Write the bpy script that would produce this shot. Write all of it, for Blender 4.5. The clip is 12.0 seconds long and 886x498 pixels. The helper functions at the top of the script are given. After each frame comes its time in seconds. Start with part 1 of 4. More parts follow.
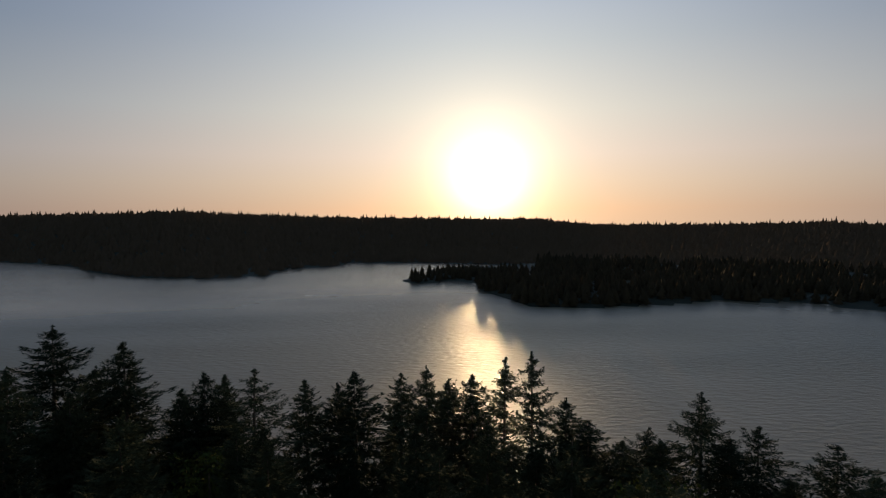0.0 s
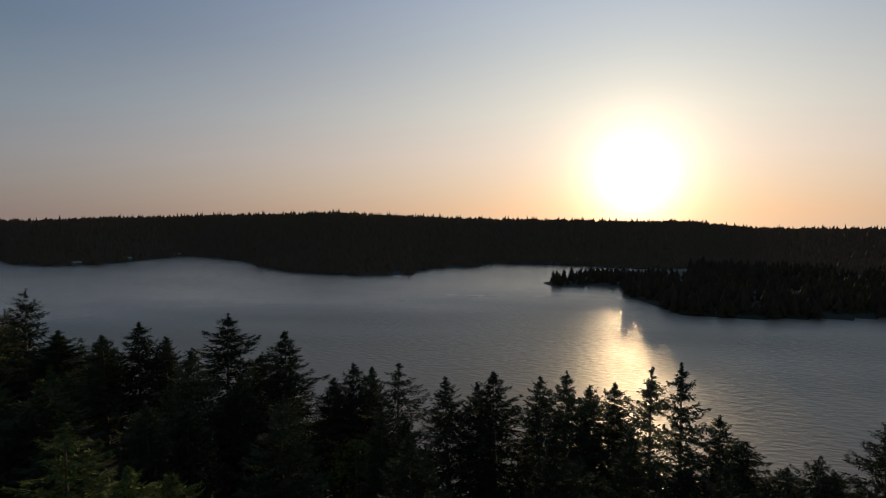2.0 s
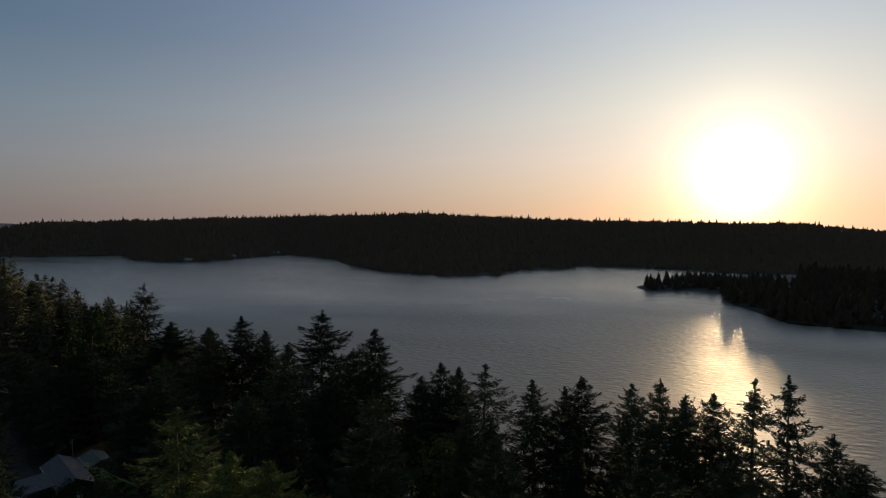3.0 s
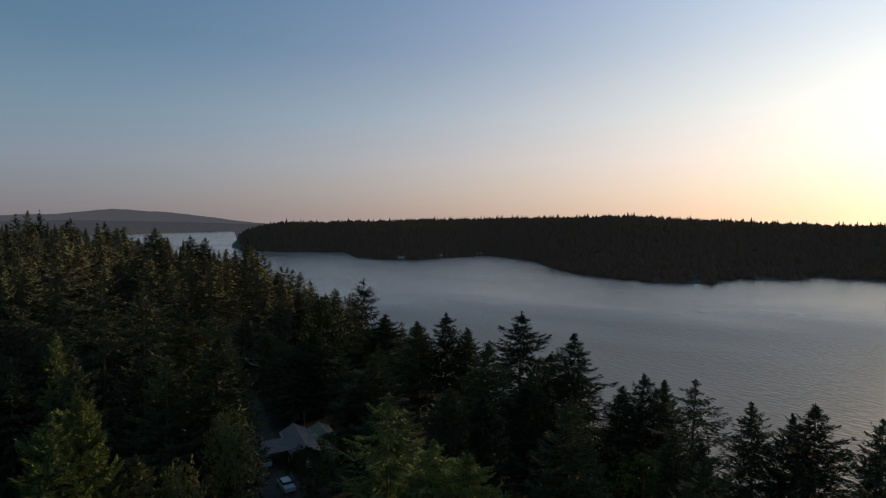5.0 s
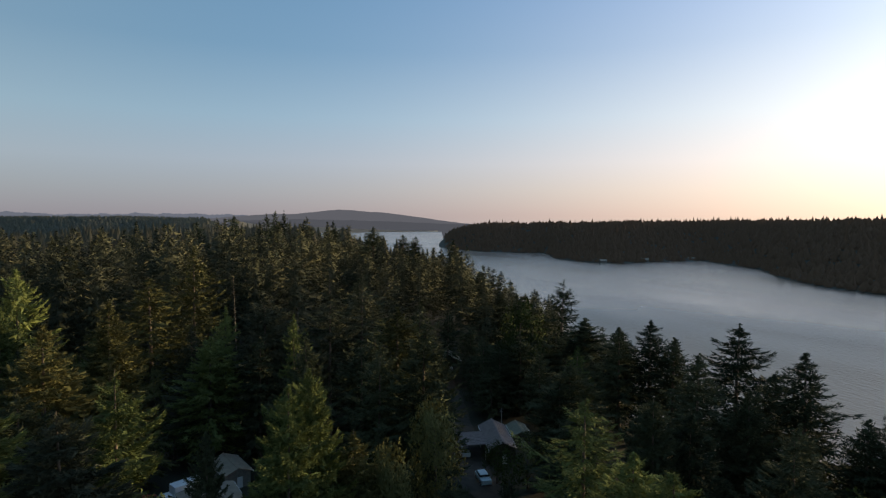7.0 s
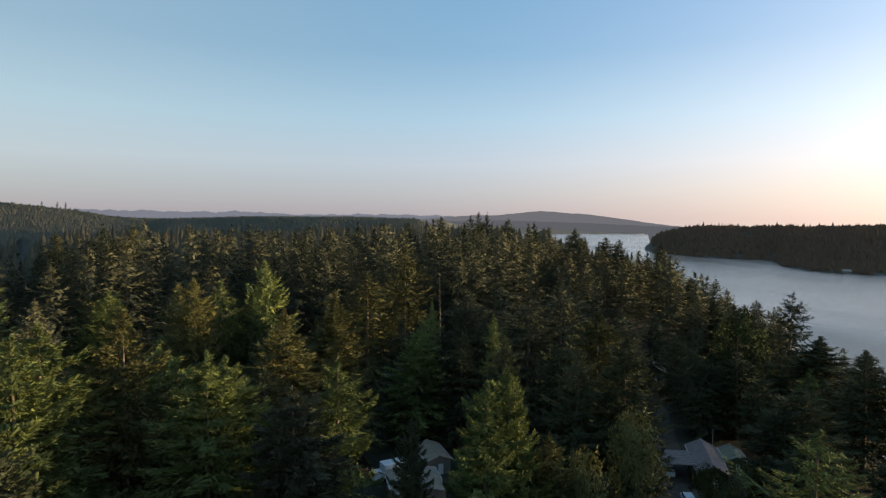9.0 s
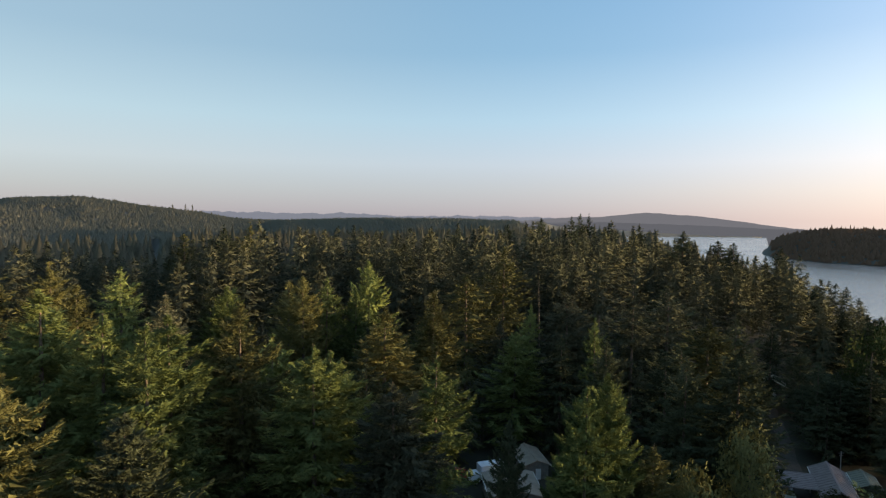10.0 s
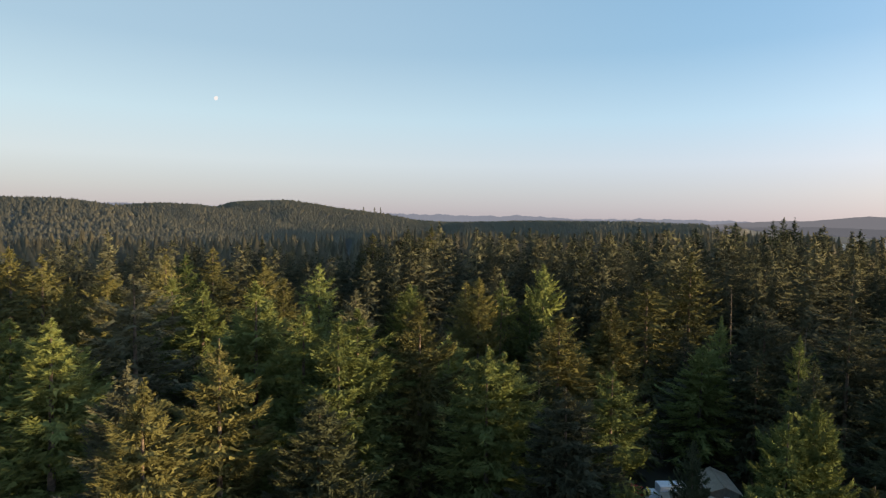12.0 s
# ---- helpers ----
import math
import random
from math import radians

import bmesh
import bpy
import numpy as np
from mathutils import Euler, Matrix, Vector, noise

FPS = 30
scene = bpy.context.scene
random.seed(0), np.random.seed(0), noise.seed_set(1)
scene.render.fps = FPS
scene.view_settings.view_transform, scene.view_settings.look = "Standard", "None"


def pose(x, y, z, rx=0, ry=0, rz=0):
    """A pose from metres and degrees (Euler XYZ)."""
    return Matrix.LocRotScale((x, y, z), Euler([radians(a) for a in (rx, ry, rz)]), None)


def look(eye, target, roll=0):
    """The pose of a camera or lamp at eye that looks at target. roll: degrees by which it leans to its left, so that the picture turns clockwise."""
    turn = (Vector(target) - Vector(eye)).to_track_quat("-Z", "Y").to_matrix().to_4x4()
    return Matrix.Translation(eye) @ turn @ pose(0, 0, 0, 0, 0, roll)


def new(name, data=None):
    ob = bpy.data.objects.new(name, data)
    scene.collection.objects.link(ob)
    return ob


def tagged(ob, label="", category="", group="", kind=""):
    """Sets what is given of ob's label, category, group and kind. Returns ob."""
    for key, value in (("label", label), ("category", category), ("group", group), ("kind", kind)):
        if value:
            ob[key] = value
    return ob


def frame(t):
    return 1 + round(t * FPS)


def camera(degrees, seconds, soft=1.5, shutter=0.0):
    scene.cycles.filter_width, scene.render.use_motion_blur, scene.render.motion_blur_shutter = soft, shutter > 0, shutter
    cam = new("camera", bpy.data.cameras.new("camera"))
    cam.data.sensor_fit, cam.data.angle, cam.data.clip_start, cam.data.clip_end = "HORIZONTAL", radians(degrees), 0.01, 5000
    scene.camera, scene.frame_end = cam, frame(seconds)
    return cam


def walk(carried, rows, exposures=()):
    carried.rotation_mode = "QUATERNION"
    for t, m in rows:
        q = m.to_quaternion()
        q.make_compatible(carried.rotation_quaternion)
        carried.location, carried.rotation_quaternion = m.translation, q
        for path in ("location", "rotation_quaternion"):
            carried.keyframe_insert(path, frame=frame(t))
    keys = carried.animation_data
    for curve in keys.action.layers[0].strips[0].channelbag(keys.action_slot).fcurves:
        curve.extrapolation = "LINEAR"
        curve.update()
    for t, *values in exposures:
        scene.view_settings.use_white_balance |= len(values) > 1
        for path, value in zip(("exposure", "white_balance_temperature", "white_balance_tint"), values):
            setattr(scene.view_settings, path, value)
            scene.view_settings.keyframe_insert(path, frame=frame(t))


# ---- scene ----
cam = camera(73.16, 12.0, soft=1.3)
walk(cam, [
    (0, pose(0, 0, 70, 86.142, 0.450, 0.015)),
    (0.5, pose(0, 0, 70, 86.166, 0.438, 2.300)),
    (1, pose(0, 0, 70, 86.230, 0.392, 5.916)),
    (1.5, pose(0, 0, 70, 86.315, 0.387, 9.652)),
    (2, pose(0, 0, 70, 86.379, 0.333, 13.550)),
    (2.5, pose(0, 0, 70, 86.448, 0.316, 17.744)),
    (3, pose(0, 0, 70, 86.525, 0.264, 21.988)),
    (5, pose(0, 0, 70, 86.796, 0.052, 41.140)),
    (5.5, pose(0, 0, 70, 86.814, -0.039, 45.988)),
    (6, pose(0, 0, 70, 86.850, -0.110, 50.716)),
    (6.5, pose(0, 0, 70, 86.857, -0.196, 55.460)),
    (7, pose(0, 0, 70, 86.864, -0.245, 60.253)),
    (9, pose(0, 0, 70, 86.876, -0.526, 79.361)),
    (9.5, pose(0, 0, 70, 86.917, -0.578, 84.119)),
    (10, pose(0, 0, 70, 86.939, -0.608, 88.870)),
    (10.5, pose(0, 0, 70, 86.993, -0.669, 93.680)),
    (11, pose(0, 0, 70, 86.983, -0.794, 98.453)),
    (11.5, pose(0, 0, 70, 86.981, -0.813, 103.163)),
    (12, pose(0, 0, 70, 86.989, -0.874, 105.633)),
], exposures=[(0, -0.34, 7350, 13), (2.5, -0.36, 7300, 13), (5.5, 0.42, 7000, 12), (7, 0.96, 7250, 12), (9.5, 1.51, 7550, 12), (12, 1.68, 7750, 14)])

# ---- light: low evening sun over the lake, clear sky ----
SUN_AZ, SUN_EL = -4.3, 2.95          # degrees to the left of the y axis, degrees above the horizontal


def bearing(az, r, z=0.0):
    """A place r metres from the hover point, az degrees to the left of the y axis."""
    return Vector((-math.sin(radians(az)) * r, math.cos(radians(az)) * r, z))


# colour of the evening air by height above the horizon, in degrees
SIDE_AIR = [(0, (0.066, 0.083, 0.118)), (2.5, (0.074, 0.105, 0.151)), (5, (0.078, 0.122, 0.185)), (9, (0.054, 0.123, 0.198)), (15, (0.023, 0.091, 0.169)), (25, (0.017, 0.075, 0.148))]          # clear air all round
SUNWARD_AIR = [(0, (0.362, 0.252, 0.178)), (2.5, (0.388, 0.286, 0.207)), (5, (0.385, 0.300, 0.240)), (9, (0.332, 0.281, 0.262)), (15, (0.237, 0.211, 0.259)), (25, (0.128, 0.137, 0.266))]          # the sunward half of the sky
NEAR_SUN_AIR = [(0, (0.188, 0.150, 0.070)), (2.5, (0.205, 0.172, 0.115)), (5, (0.225, 0.195, 0.150)), (9, (0.242, 0.245, 0.170)), (15, (0.242, 0.285, 0.219)), (25, (0.242, 0.300, 0.325))]          # closer round the sun
OPPOSITE_AIR = [(0, (0.014, 0.007, 0.000)), (2.5, (0.022, 0.015, 0.000)), (5, (0.034, 0.024, 0.000)), (9, (0.046, 0.028, 0.000)), (15, (0.048, 0.029, 0.004)), (25, (0.044, 0.032, 0.014))]          # the side opposite the sun
TIGHT_DEG, TIGHT = 4.6, (0.62, 0.54, 0.38)
CORE_DEG, CORE = 1.75, (3.9, 3.3, 2.4)


world = bpy.data.worlds.new("evening_sky")
scene.world = world
world.use_nodes = True
wn, wl = world.node_tree.nodes, world.node_tree.links
wn.clear()


def wmath(op, a, b=None, c=None, clamp=False):
    n = wn.new("ShaderNodeMath")
    n.operation, n.use_clamp = op, clamp
    for k, v in enumerate((a, b, c)):
        if v is None:
            continue
        if isinstance(v, (int, float)):
            n.inputs[k].default_value = v
        else:
            wl.new(v, n.inputs[k])
    return n.outputs[0]


def wtint(colour, amount):
    """A colour times an amount."""
    n = wn.new("ShaderNodeVectorMath")
    n.operation = "SCALE"
    if isinstance(colour, tuple):
        n.inputs[0].default_value = colour
    else:
        wl.new(colour, n.inputs[0])
    wl.new(amount, n.inputs["Scale"])
    return n.outputs[0]


def wadd(a, b):
    n = wn.new("ShaderNodeVectorMath")
    n.operation = "ADD"
    wl.new(a, n.inputs[0]), wl.new(b, n.inputs[1])
    return n.outputs[0]


# clear air: blue dome, pale haze near the horizon, bright air round the sun
w_out = wn.new("ShaderNodeOutputWorld")
w_bg = wn.new("ShaderNodeBackground")
w_sky = wn.new("ShaderNodeTexSky")
w_sky.sky_type = "NISHITA"
w_sky.sun_disc = False
w_sky.sun_elevation = radians(SUN_EL)
w_sky.sun_rotation = radians(-SUN_AZ)
w_sky.altitude = 60.0
w_sky.air_density, w_sky.dust_density, w_sky.ozone_density = 1.0, 0.3, 1.5
w_tc = wn.new("ShaderNodeTexCoord")
w_dot = wn.new("ShaderNodeVectorMath")
w_dot.operation = "DOT_PRODUCT"
wl.new(w_tc.outputs["Generated"], w_dot.inputs[0])
w_dot.inputs[1].default_value = bearing(SUN_AZ, math.cos(radians(SUN_EL)), math.sin(radians(SUN_EL)))
w_xyz = wn.new("ShaderNodeSeparateXYZ")
wl.new(w_tc.outputs["Generated"], w_xyz.inputs[0])
off_sun = wmath("MULTIPLY", wmath("ARCCOSINE", w_dot.outputs["Value"]), 180 / math.pi)      # degrees
height = wmath("MULTIPLY", wmath("ARCSINE", w_xyz.outputs["Z"]), 180 / math.pi)
up_side = wmath("MAXIMUM", height, 0.0)


def air_layer(table, amount):
    """The air of one table, by height, times an amount."""
    r = wn.new("ShaderNodeValToRGB")
    while len(r.color_ramp.elements) < len(table) + 1:
        r.color_ramp.elements.new(0.5)
    top = tuple(c * 0.85 for c in table[-1][1])
    for e, (deg, c) in zip(r.color_ramp.elements, table + [(90, top)]):
        e.position, e.color = deg / 90, (*c, 1)
    wl.new(wmath("MULTIPLY", up_side, 1 / 90.0), r.inputs[0])
    return wtint(r.outputs[0], amount) if amount is not None else r.outputs[0]


def bell(width):
    """1 at the sun, falling off over that many degrees."""
    q = wmath("MULTIPLY", off_sun, 1 / width)
    return wmath("EXPONENT", wmath("MULTIPLY", wmath("MULTIPLY", q, q), -1.0))


opposite = wmath("DIVIDE", 1.0, wmath("ADD", wmath("EXPONENT", wmath("MULTIPLY_ADD", off_sun, -1 / 12.0, 93 / 12.0)), 1.0))
dome = wadd(air_layer(SIDE_AIR, None), air_layer(OPPOSITE_AIR, opposite))
broad_air = wadd(air_layer(SUNWARD_AIR, bell(52.0)), air_layer(NEAR_SUN_AIR, bell(27.0)))
tight = wmath("EXPONENT", wmath("MULTIPLY", off_sun, -1 / TIGHT_DEG))
tight_air = wtint(TIGHT, tight)
core = wmath("EXPONENT", wmath("MULTIPLY", off_sun, -1 / CORE_DEG))
core_air = wtint(CORE, core)
w_scale = wn.new("ShaderNodeVectorMath")
w_scale.operation = "SCALE"
wl.new(w_sky.outputs[0], w_scale.inputs[0])
w_scale.inputs["Scale"].default_value = 0.01
air = wadd(wadd(dome, wadd(broad_air, tight_air)), wadd(core_air, w_scale.outputs[0]))
wl.new(air, w_bg.inputs[0])
w_bg.inputs["Strength"].default_value = 1.4
wl.new(w_bg.outputs[0], w_out.inputs[0])

sun_data = bpy.data.lights.new("sun", "SUN")
sun_data.energy, sun_data.angle, sun_data.color = 3.7, radians(2.8), (1.0, 0.76, 0.45)
sun = new("sun", sun_data)
sun.matrix_world = look(bearing(SUN_AZ, 300, 70 + 300 * math.tan(radians(SUN_EL))), (0, 0, 70))

# ---- materials ----


def material(name):
    m = bpy.data.materials.new(name)
    m.use_nodes = True
    return m, m.node_tree.nodes, m.node_tree.links, m.node_tree.nodes["Principled BSDF"]


def ramp(nodes, stops):
    r = nodes.new("ShaderNodeValToRGB")
    while len(r.color_ramp.elements) < len(stops):
        r.color_ramp.elements.new(0.5)
    for e, (p, c) in zip(r.color_ramp.elements, stops):
        e.position, e.color = p, (*c, 1)
    return r


def noise_node(nodes, links, scale, detail=4.0, coord="Object", rough=0.55):
    tc = nodes.new("ShaderNodeTexCoord")
    n = nodes.new("ShaderNodeTexNoise")
    n.inputs["Scale"].default_value, n.inputs["Detail"].default_value = scale, detail
    n.inputs["Roughness"].default_value = rough
    links.new(tc.outputs[coord], n.inputs["Vector"])
    return n


def foliage(name, dark, light, through_share=0.07, per_object=True):
    """Needles: grain from noise, a tone for each tree, some light passing through."""
    m, n, l, b = material(name)
    grain = noise_node(n, l, 1.3, 3.0)
    tone = n.new("ShaderNodeObjectInfo") if per_object else n.new("ShaderNodeAttribute")
    if not per_object:
        tone.attribute_name = "tone"
    mix = n.new("ShaderNodeMath")
    mix.operation = "MULTIPLY_ADD"
    mix.inputs[1].default_value = 0.55
    l.new(grain.outputs["Fac"], mix.inputs[0])
    half = n.new("ShaderNodeMath")
    half.operation = "MULTIPLY"
    half.inputs[1].default_value = 0.5
    l.new(tone.outputs["Random"] if per_object else tone.outputs["Fac"], half.inputs[0])
    l.new(half.outputs[0], mix.inputs[2])
    r = ramp(n, [(0.2, dark), (0.85, light)])
    l.new(mix.outputs[0], r.inputs[0])
    l.new(r.outputs[0], b.inputs["Base Color"])
    b.inputs["Roughness"].default_value = 0.92
    b.inputs["Specular IOR Level"].default_value = 0.03
    t = n.new("ShaderNodeBsdfTranslucent")
    l.new(r.outputs[0], t.inputs[0])
    s = n.new("ShaderNodeMixShader")
    s.inputs[0].default_value = through_share
    l.new(b.outputs[0], s.inputs[1])
    l.new(t.outputs[0], s.inputs[2])
    l.new(s.outputs[0], n["Material Output"].inputs[0])
    return m


def plain(name, c1, c2, scale, rough=0.8, metal=0.0, bump=0.0, detail=5.0, coord="Object"):
    m, n, l, b = material(name)
    g = noise_node(n, l, scale, detail, coord)
    r = ramp(n, [(0.3, c1), (0.7, c2)])
    l.new(g.outputs["Fac"], r.inputs[0])
    l.new(r.outputs[0], b.inputs["Base Color"])
    b.inputs["Roughness"].default_value, b.inputs["Metallic"].default_value = rough, metal
    if bump:
        bp = n.new("ShaderNodeBump")
        bp.inputs["Strength"].default_value = bump
        l.new(g.outputs["Fac"], bp.inputs["Height"])
        l.new(bp.outputs[0], b.inputs["Normal"])
    return m


M_GREEN = foliage("spruce_needles_green", (0.028, 0.046, 0.020), (0.172, 0.205, 0.072))
# darker copy of the needles: shade and silhouette put into the colour
M_SHADED = foliage("spruce_needles_shaded", (0.016, 0.024, 0.015), (0.074, 0.086, 0.050), 0.03)
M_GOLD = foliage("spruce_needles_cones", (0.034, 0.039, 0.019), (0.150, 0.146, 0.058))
M_GREY = foliage("spruce_needles_grey", (0.036, 0.042, 0.028), (0.122, 0.126, 0.080))
M_BROAD = foliage("alder_leaves", (0.020, 0.032, 0.012), (0.082, 0.104, 0.032))
# paler alder leaves: sunlight that never reaches these trees, put into colour
M_OLIVE_SUN = foliage("alder_leaves_painted_sun", (0.050, 0.056, 0.024), (0.200, 0.200, 0.082), 0.12)
M_WOODS = foliage("woods_needles", (0.030, 0.038, 0.028), (0.118, 0.122, 0.076), 0.05, False)
# same wood farther off, paler: light and haze put into the needle colour
M_HINTER = foliage("hinter_needles_paled", (0.072, 0.068, 0.048), (0.112, 0.102, 0.066), 0.05, False)
# warm haze and sun flare put into the far needles' base colour
M_FAR_HAZE = foliage("far_woods_needles_hazed", (0.140, 0.084, 0.052), (0.175, 0.105, 0.066), 0.12, False)
# spit needles browned: the warm glare over them is in this colour
M_SPIT = foliage("spit_needles_glare", (0.050, 0.034, 0.021), (0.076, 0.051, 0.030), 0.05, False)
# pale grey-olive hill needles: distance haze put into the base colour
M_HILL = foliage("hill_needles_hazed", (0.120, 0.116, 0.086), (0.130, 0.125, 0.092), 0.10, False)
TINT = {"green": M_GREEN, "dark": M_SHADED, "gold": M_GOLD, "grey": M_GREY, "broad": M_BROAD, "olive": M_OLIVE_SUN}
M_BARK = plain("spruce_bark", (0.045, 0.034, 0.026), (0.14, 0.11, 0.085), 3.0, 0.9, 0, 0.6)
M_GROUND = plain("forest_floor", (0.012, 0.014, 0.007), (0.034, 0.031, 0.017), 0.12, 0.95, 0, 0.3, 8)
# far ground blends to a paler colour, haze painted in by distance
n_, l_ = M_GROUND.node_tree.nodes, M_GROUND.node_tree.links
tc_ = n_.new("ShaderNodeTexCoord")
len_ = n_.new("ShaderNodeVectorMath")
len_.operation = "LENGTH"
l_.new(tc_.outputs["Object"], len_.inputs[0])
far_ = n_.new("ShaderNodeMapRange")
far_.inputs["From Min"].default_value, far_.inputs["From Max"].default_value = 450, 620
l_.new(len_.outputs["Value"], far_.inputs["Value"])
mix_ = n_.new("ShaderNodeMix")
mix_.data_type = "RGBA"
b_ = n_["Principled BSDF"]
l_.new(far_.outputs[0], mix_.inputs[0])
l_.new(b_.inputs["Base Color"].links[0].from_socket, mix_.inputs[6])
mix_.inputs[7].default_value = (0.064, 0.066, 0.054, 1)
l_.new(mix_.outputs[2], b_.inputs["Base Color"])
M_GRAVEL = plain("gravel_drive", (0.034, 0.028, 0.022), (0.072, 0.059, 0.046), 0.8, 0.95, 0, 0.3, 8)

# the lake: short wind ripples, stronger in some lanes than in others
M_WATER, n_, l_, b_ = material("lake_water")
b_.inputs["IOR"].default_value = 1.333


def wind_noise(scale, stretch, turn, detail):
    tc_ = n_.new("ShaderNodeTexCoord")
    mp_ = n_.new("ShaderNodeMapping")
    mp_.inputs["Rotation"].default_value = (0, 0, radians(turn))
    mp_.inputs["Scale"].default_value = (stretch, 1.0, 1.0)
    l_.new(tc_.outputs["Object"], mp_.inputs[0])
    t_ = n_.new("ShaderNodeTexNoise")
    t_.inputs["Scale"].default_value, t_.inputs["Detail"].default_value = scale, detail
    l_.new(mp_.outputs[0], t_.inputs["Vector"])
    return t_.outputs["Fac"]


def spread(value, lo, hi):
    m_ = n_.new("ShaderNodeMapRange")
    m_.inputs["From Min"].default_value, m_.inputs["From Max"].default_value = 0.36, 0.66
    m_.inputs["To Min"].default_value, m_.inputs["To Max"].default_value = lo, hi
    l_.new(value, m_.inputs["Value"])
    return m_.outputs[0]


lanes = wind_noise(0.013, 0.30, -8, 5.0)
# the wind reaches the near half of the lake; the far half lies calmer in the lee of the woods
at_ = n_.new("ShaderNodeTexCoord")
off_ = n_.new("ShaderNodeVectorMath")
off_.operation = "LENGTH"
l_.new(at_.outputs["Object"], off_.inputs[0])
uneven_ = n_.new("ShaderNodeMath")
uneven_.operation = "MULTIPLY_ADD"
uneven_.inputs[1].default_value = 160.0
l_.new(wind_noise(0.006, 0.35, 5, 3.0), uneven_.inputs[0])
l_.new(off_.outputs["Value"], uneven_.inputs[2])


def by_wind(near_value, far_value):
    m_ = n_.new("ShaderNodeMapRange")
    m_.interpolation_type = "SMOOTHSTEP"
    m_.inputs["From Min"].default_value, m_.inputs["From Max"].default_value = 380.0, 660.0
    m_.inputs["To Min"].default_value, m_.inputs["To Max"].default_value = near_value, far_value
    l_.new(uneven_.outputs[0], m_.inputs["Value"])
    return m_.outputs[0]


def times(a, b):
    m_ = n_.new("ShaderNodeMath")
    m_.operation = "MULTIPLY"
    l_.new(a, m_.inputs[0]), l_.new(b, m_.inputs[1])
    return m_.outputs[0]


# reflected sky light put into the water's colour, stronger near the bank, browner beyond
sheen_ = n_.new("ShaderNodeMix")
sheen_.data_type = "RGBA"
l_.new(by_wind(1.0, 0.0), sheen_.inputs[0])
sheen_.inputs[6].default_value = (0.248, 0.186, 0.145, 1)
sheen_.inputs[7].default_value = (0.375, 0.288, 0.208, 1)
l_.new(sheen_.outputs[2], b_.inputs["Base Color"])
l_.new(times(spread(lanes, 0.85, 1.15), by_wind(0.47, 0.20)), b_.inputs["Roughness"])
bp_ = n_.new("ShaderNodeBump")
bp_.inputs["Distance"].default_value = 0.82
l_.new(times(spread(lanes, 0.62, 1.0), by_wind(1.0, 0.35)), bp_.inputs["Strength"])
l_.new(wind_noise(0.5, 0.4, 24, 4.0), bp_.inputs["Height"])
l_.new(bp_.outputs[0], b_.inputs["Normal"])


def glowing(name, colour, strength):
    """Far land, its haze put in as glow, or the moon."""
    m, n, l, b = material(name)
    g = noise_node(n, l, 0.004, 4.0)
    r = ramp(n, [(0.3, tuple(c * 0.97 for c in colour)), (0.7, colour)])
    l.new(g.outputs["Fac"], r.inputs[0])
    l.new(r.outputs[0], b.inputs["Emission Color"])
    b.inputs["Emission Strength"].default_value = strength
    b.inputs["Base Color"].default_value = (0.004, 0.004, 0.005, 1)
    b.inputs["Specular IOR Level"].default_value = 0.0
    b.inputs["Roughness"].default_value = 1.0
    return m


M_MOUNTAIN = glowing("mountain_haze_glow", (0.039, 0.042, 0.052), 1.4)
M_RANGE = glowing("far_range_haze_glow", (0.050, 0.058, 0.078), 1.4)
M_LOWLAND = glowing("lowland_haze_glow", (0.028, 0.031, 0.039), 1.4)
M_MOON = glowing("moon_rock", (0.195, 0.205, 0.225), 1.4)

# ---- the lie of the land: lake, shores and hills, by bearing from the hover point ----
EYE_Z = 70.0
NEAR = [(-180, 90), (-80, 110), (-60, 130), (0, 135), (20, 140), (30, 150), (40, 185), (50, 250), (56, 310), (60, 360),
        (64, 430), (68, 520), (72, 700), (76, 1100), (79, 2300), (80, 3000), (180, 3000)]
FAR = [(-81, 100), (-80, 112), (-70, 400), (-60, 700), (-8.4, 735), (-3.5, 749), (2.5, 771), (9.4, 785), (10, 743), (14.7, 722),
       (16.7, 655), (21.6, 650), (27.4, 704), (30.5, 784), (32.3, 905), (35.5, 1000), (36.6, 1040), (40.8, 980),
       (43.5, 930), (47.3, 950), (49.6, 1020), (50.4, 1150), (56, 1175), (59.2, 1270), (60.0, 1340), (60.4, 2720),
       (65.3, 2620), (69.7, 2470), (78, 2350), (79, 2300), (80, 100)]
SPIT_FRONT = [(-80, 300), (-60, 420), (-45, 470), (-36.8, 484), (-32.4, 496), (-25.3, 486), (-19.7, 443), (-16.7, 437), (-13.7, 419),
              (-9.5, 419), (-7.3, 432), (-5.2, 473), (-3.5, 506), (-3.2, 558), (-0.8, 574), (2.2, 554), (3.8, 572), (4.0, 610)]
SPIT_BACK = [(-9.0, 760), (-8.0, 722), (-3.5, 700), (0.8, 641), (2.2, 612), (3.8, 582), (4.0, 600)]
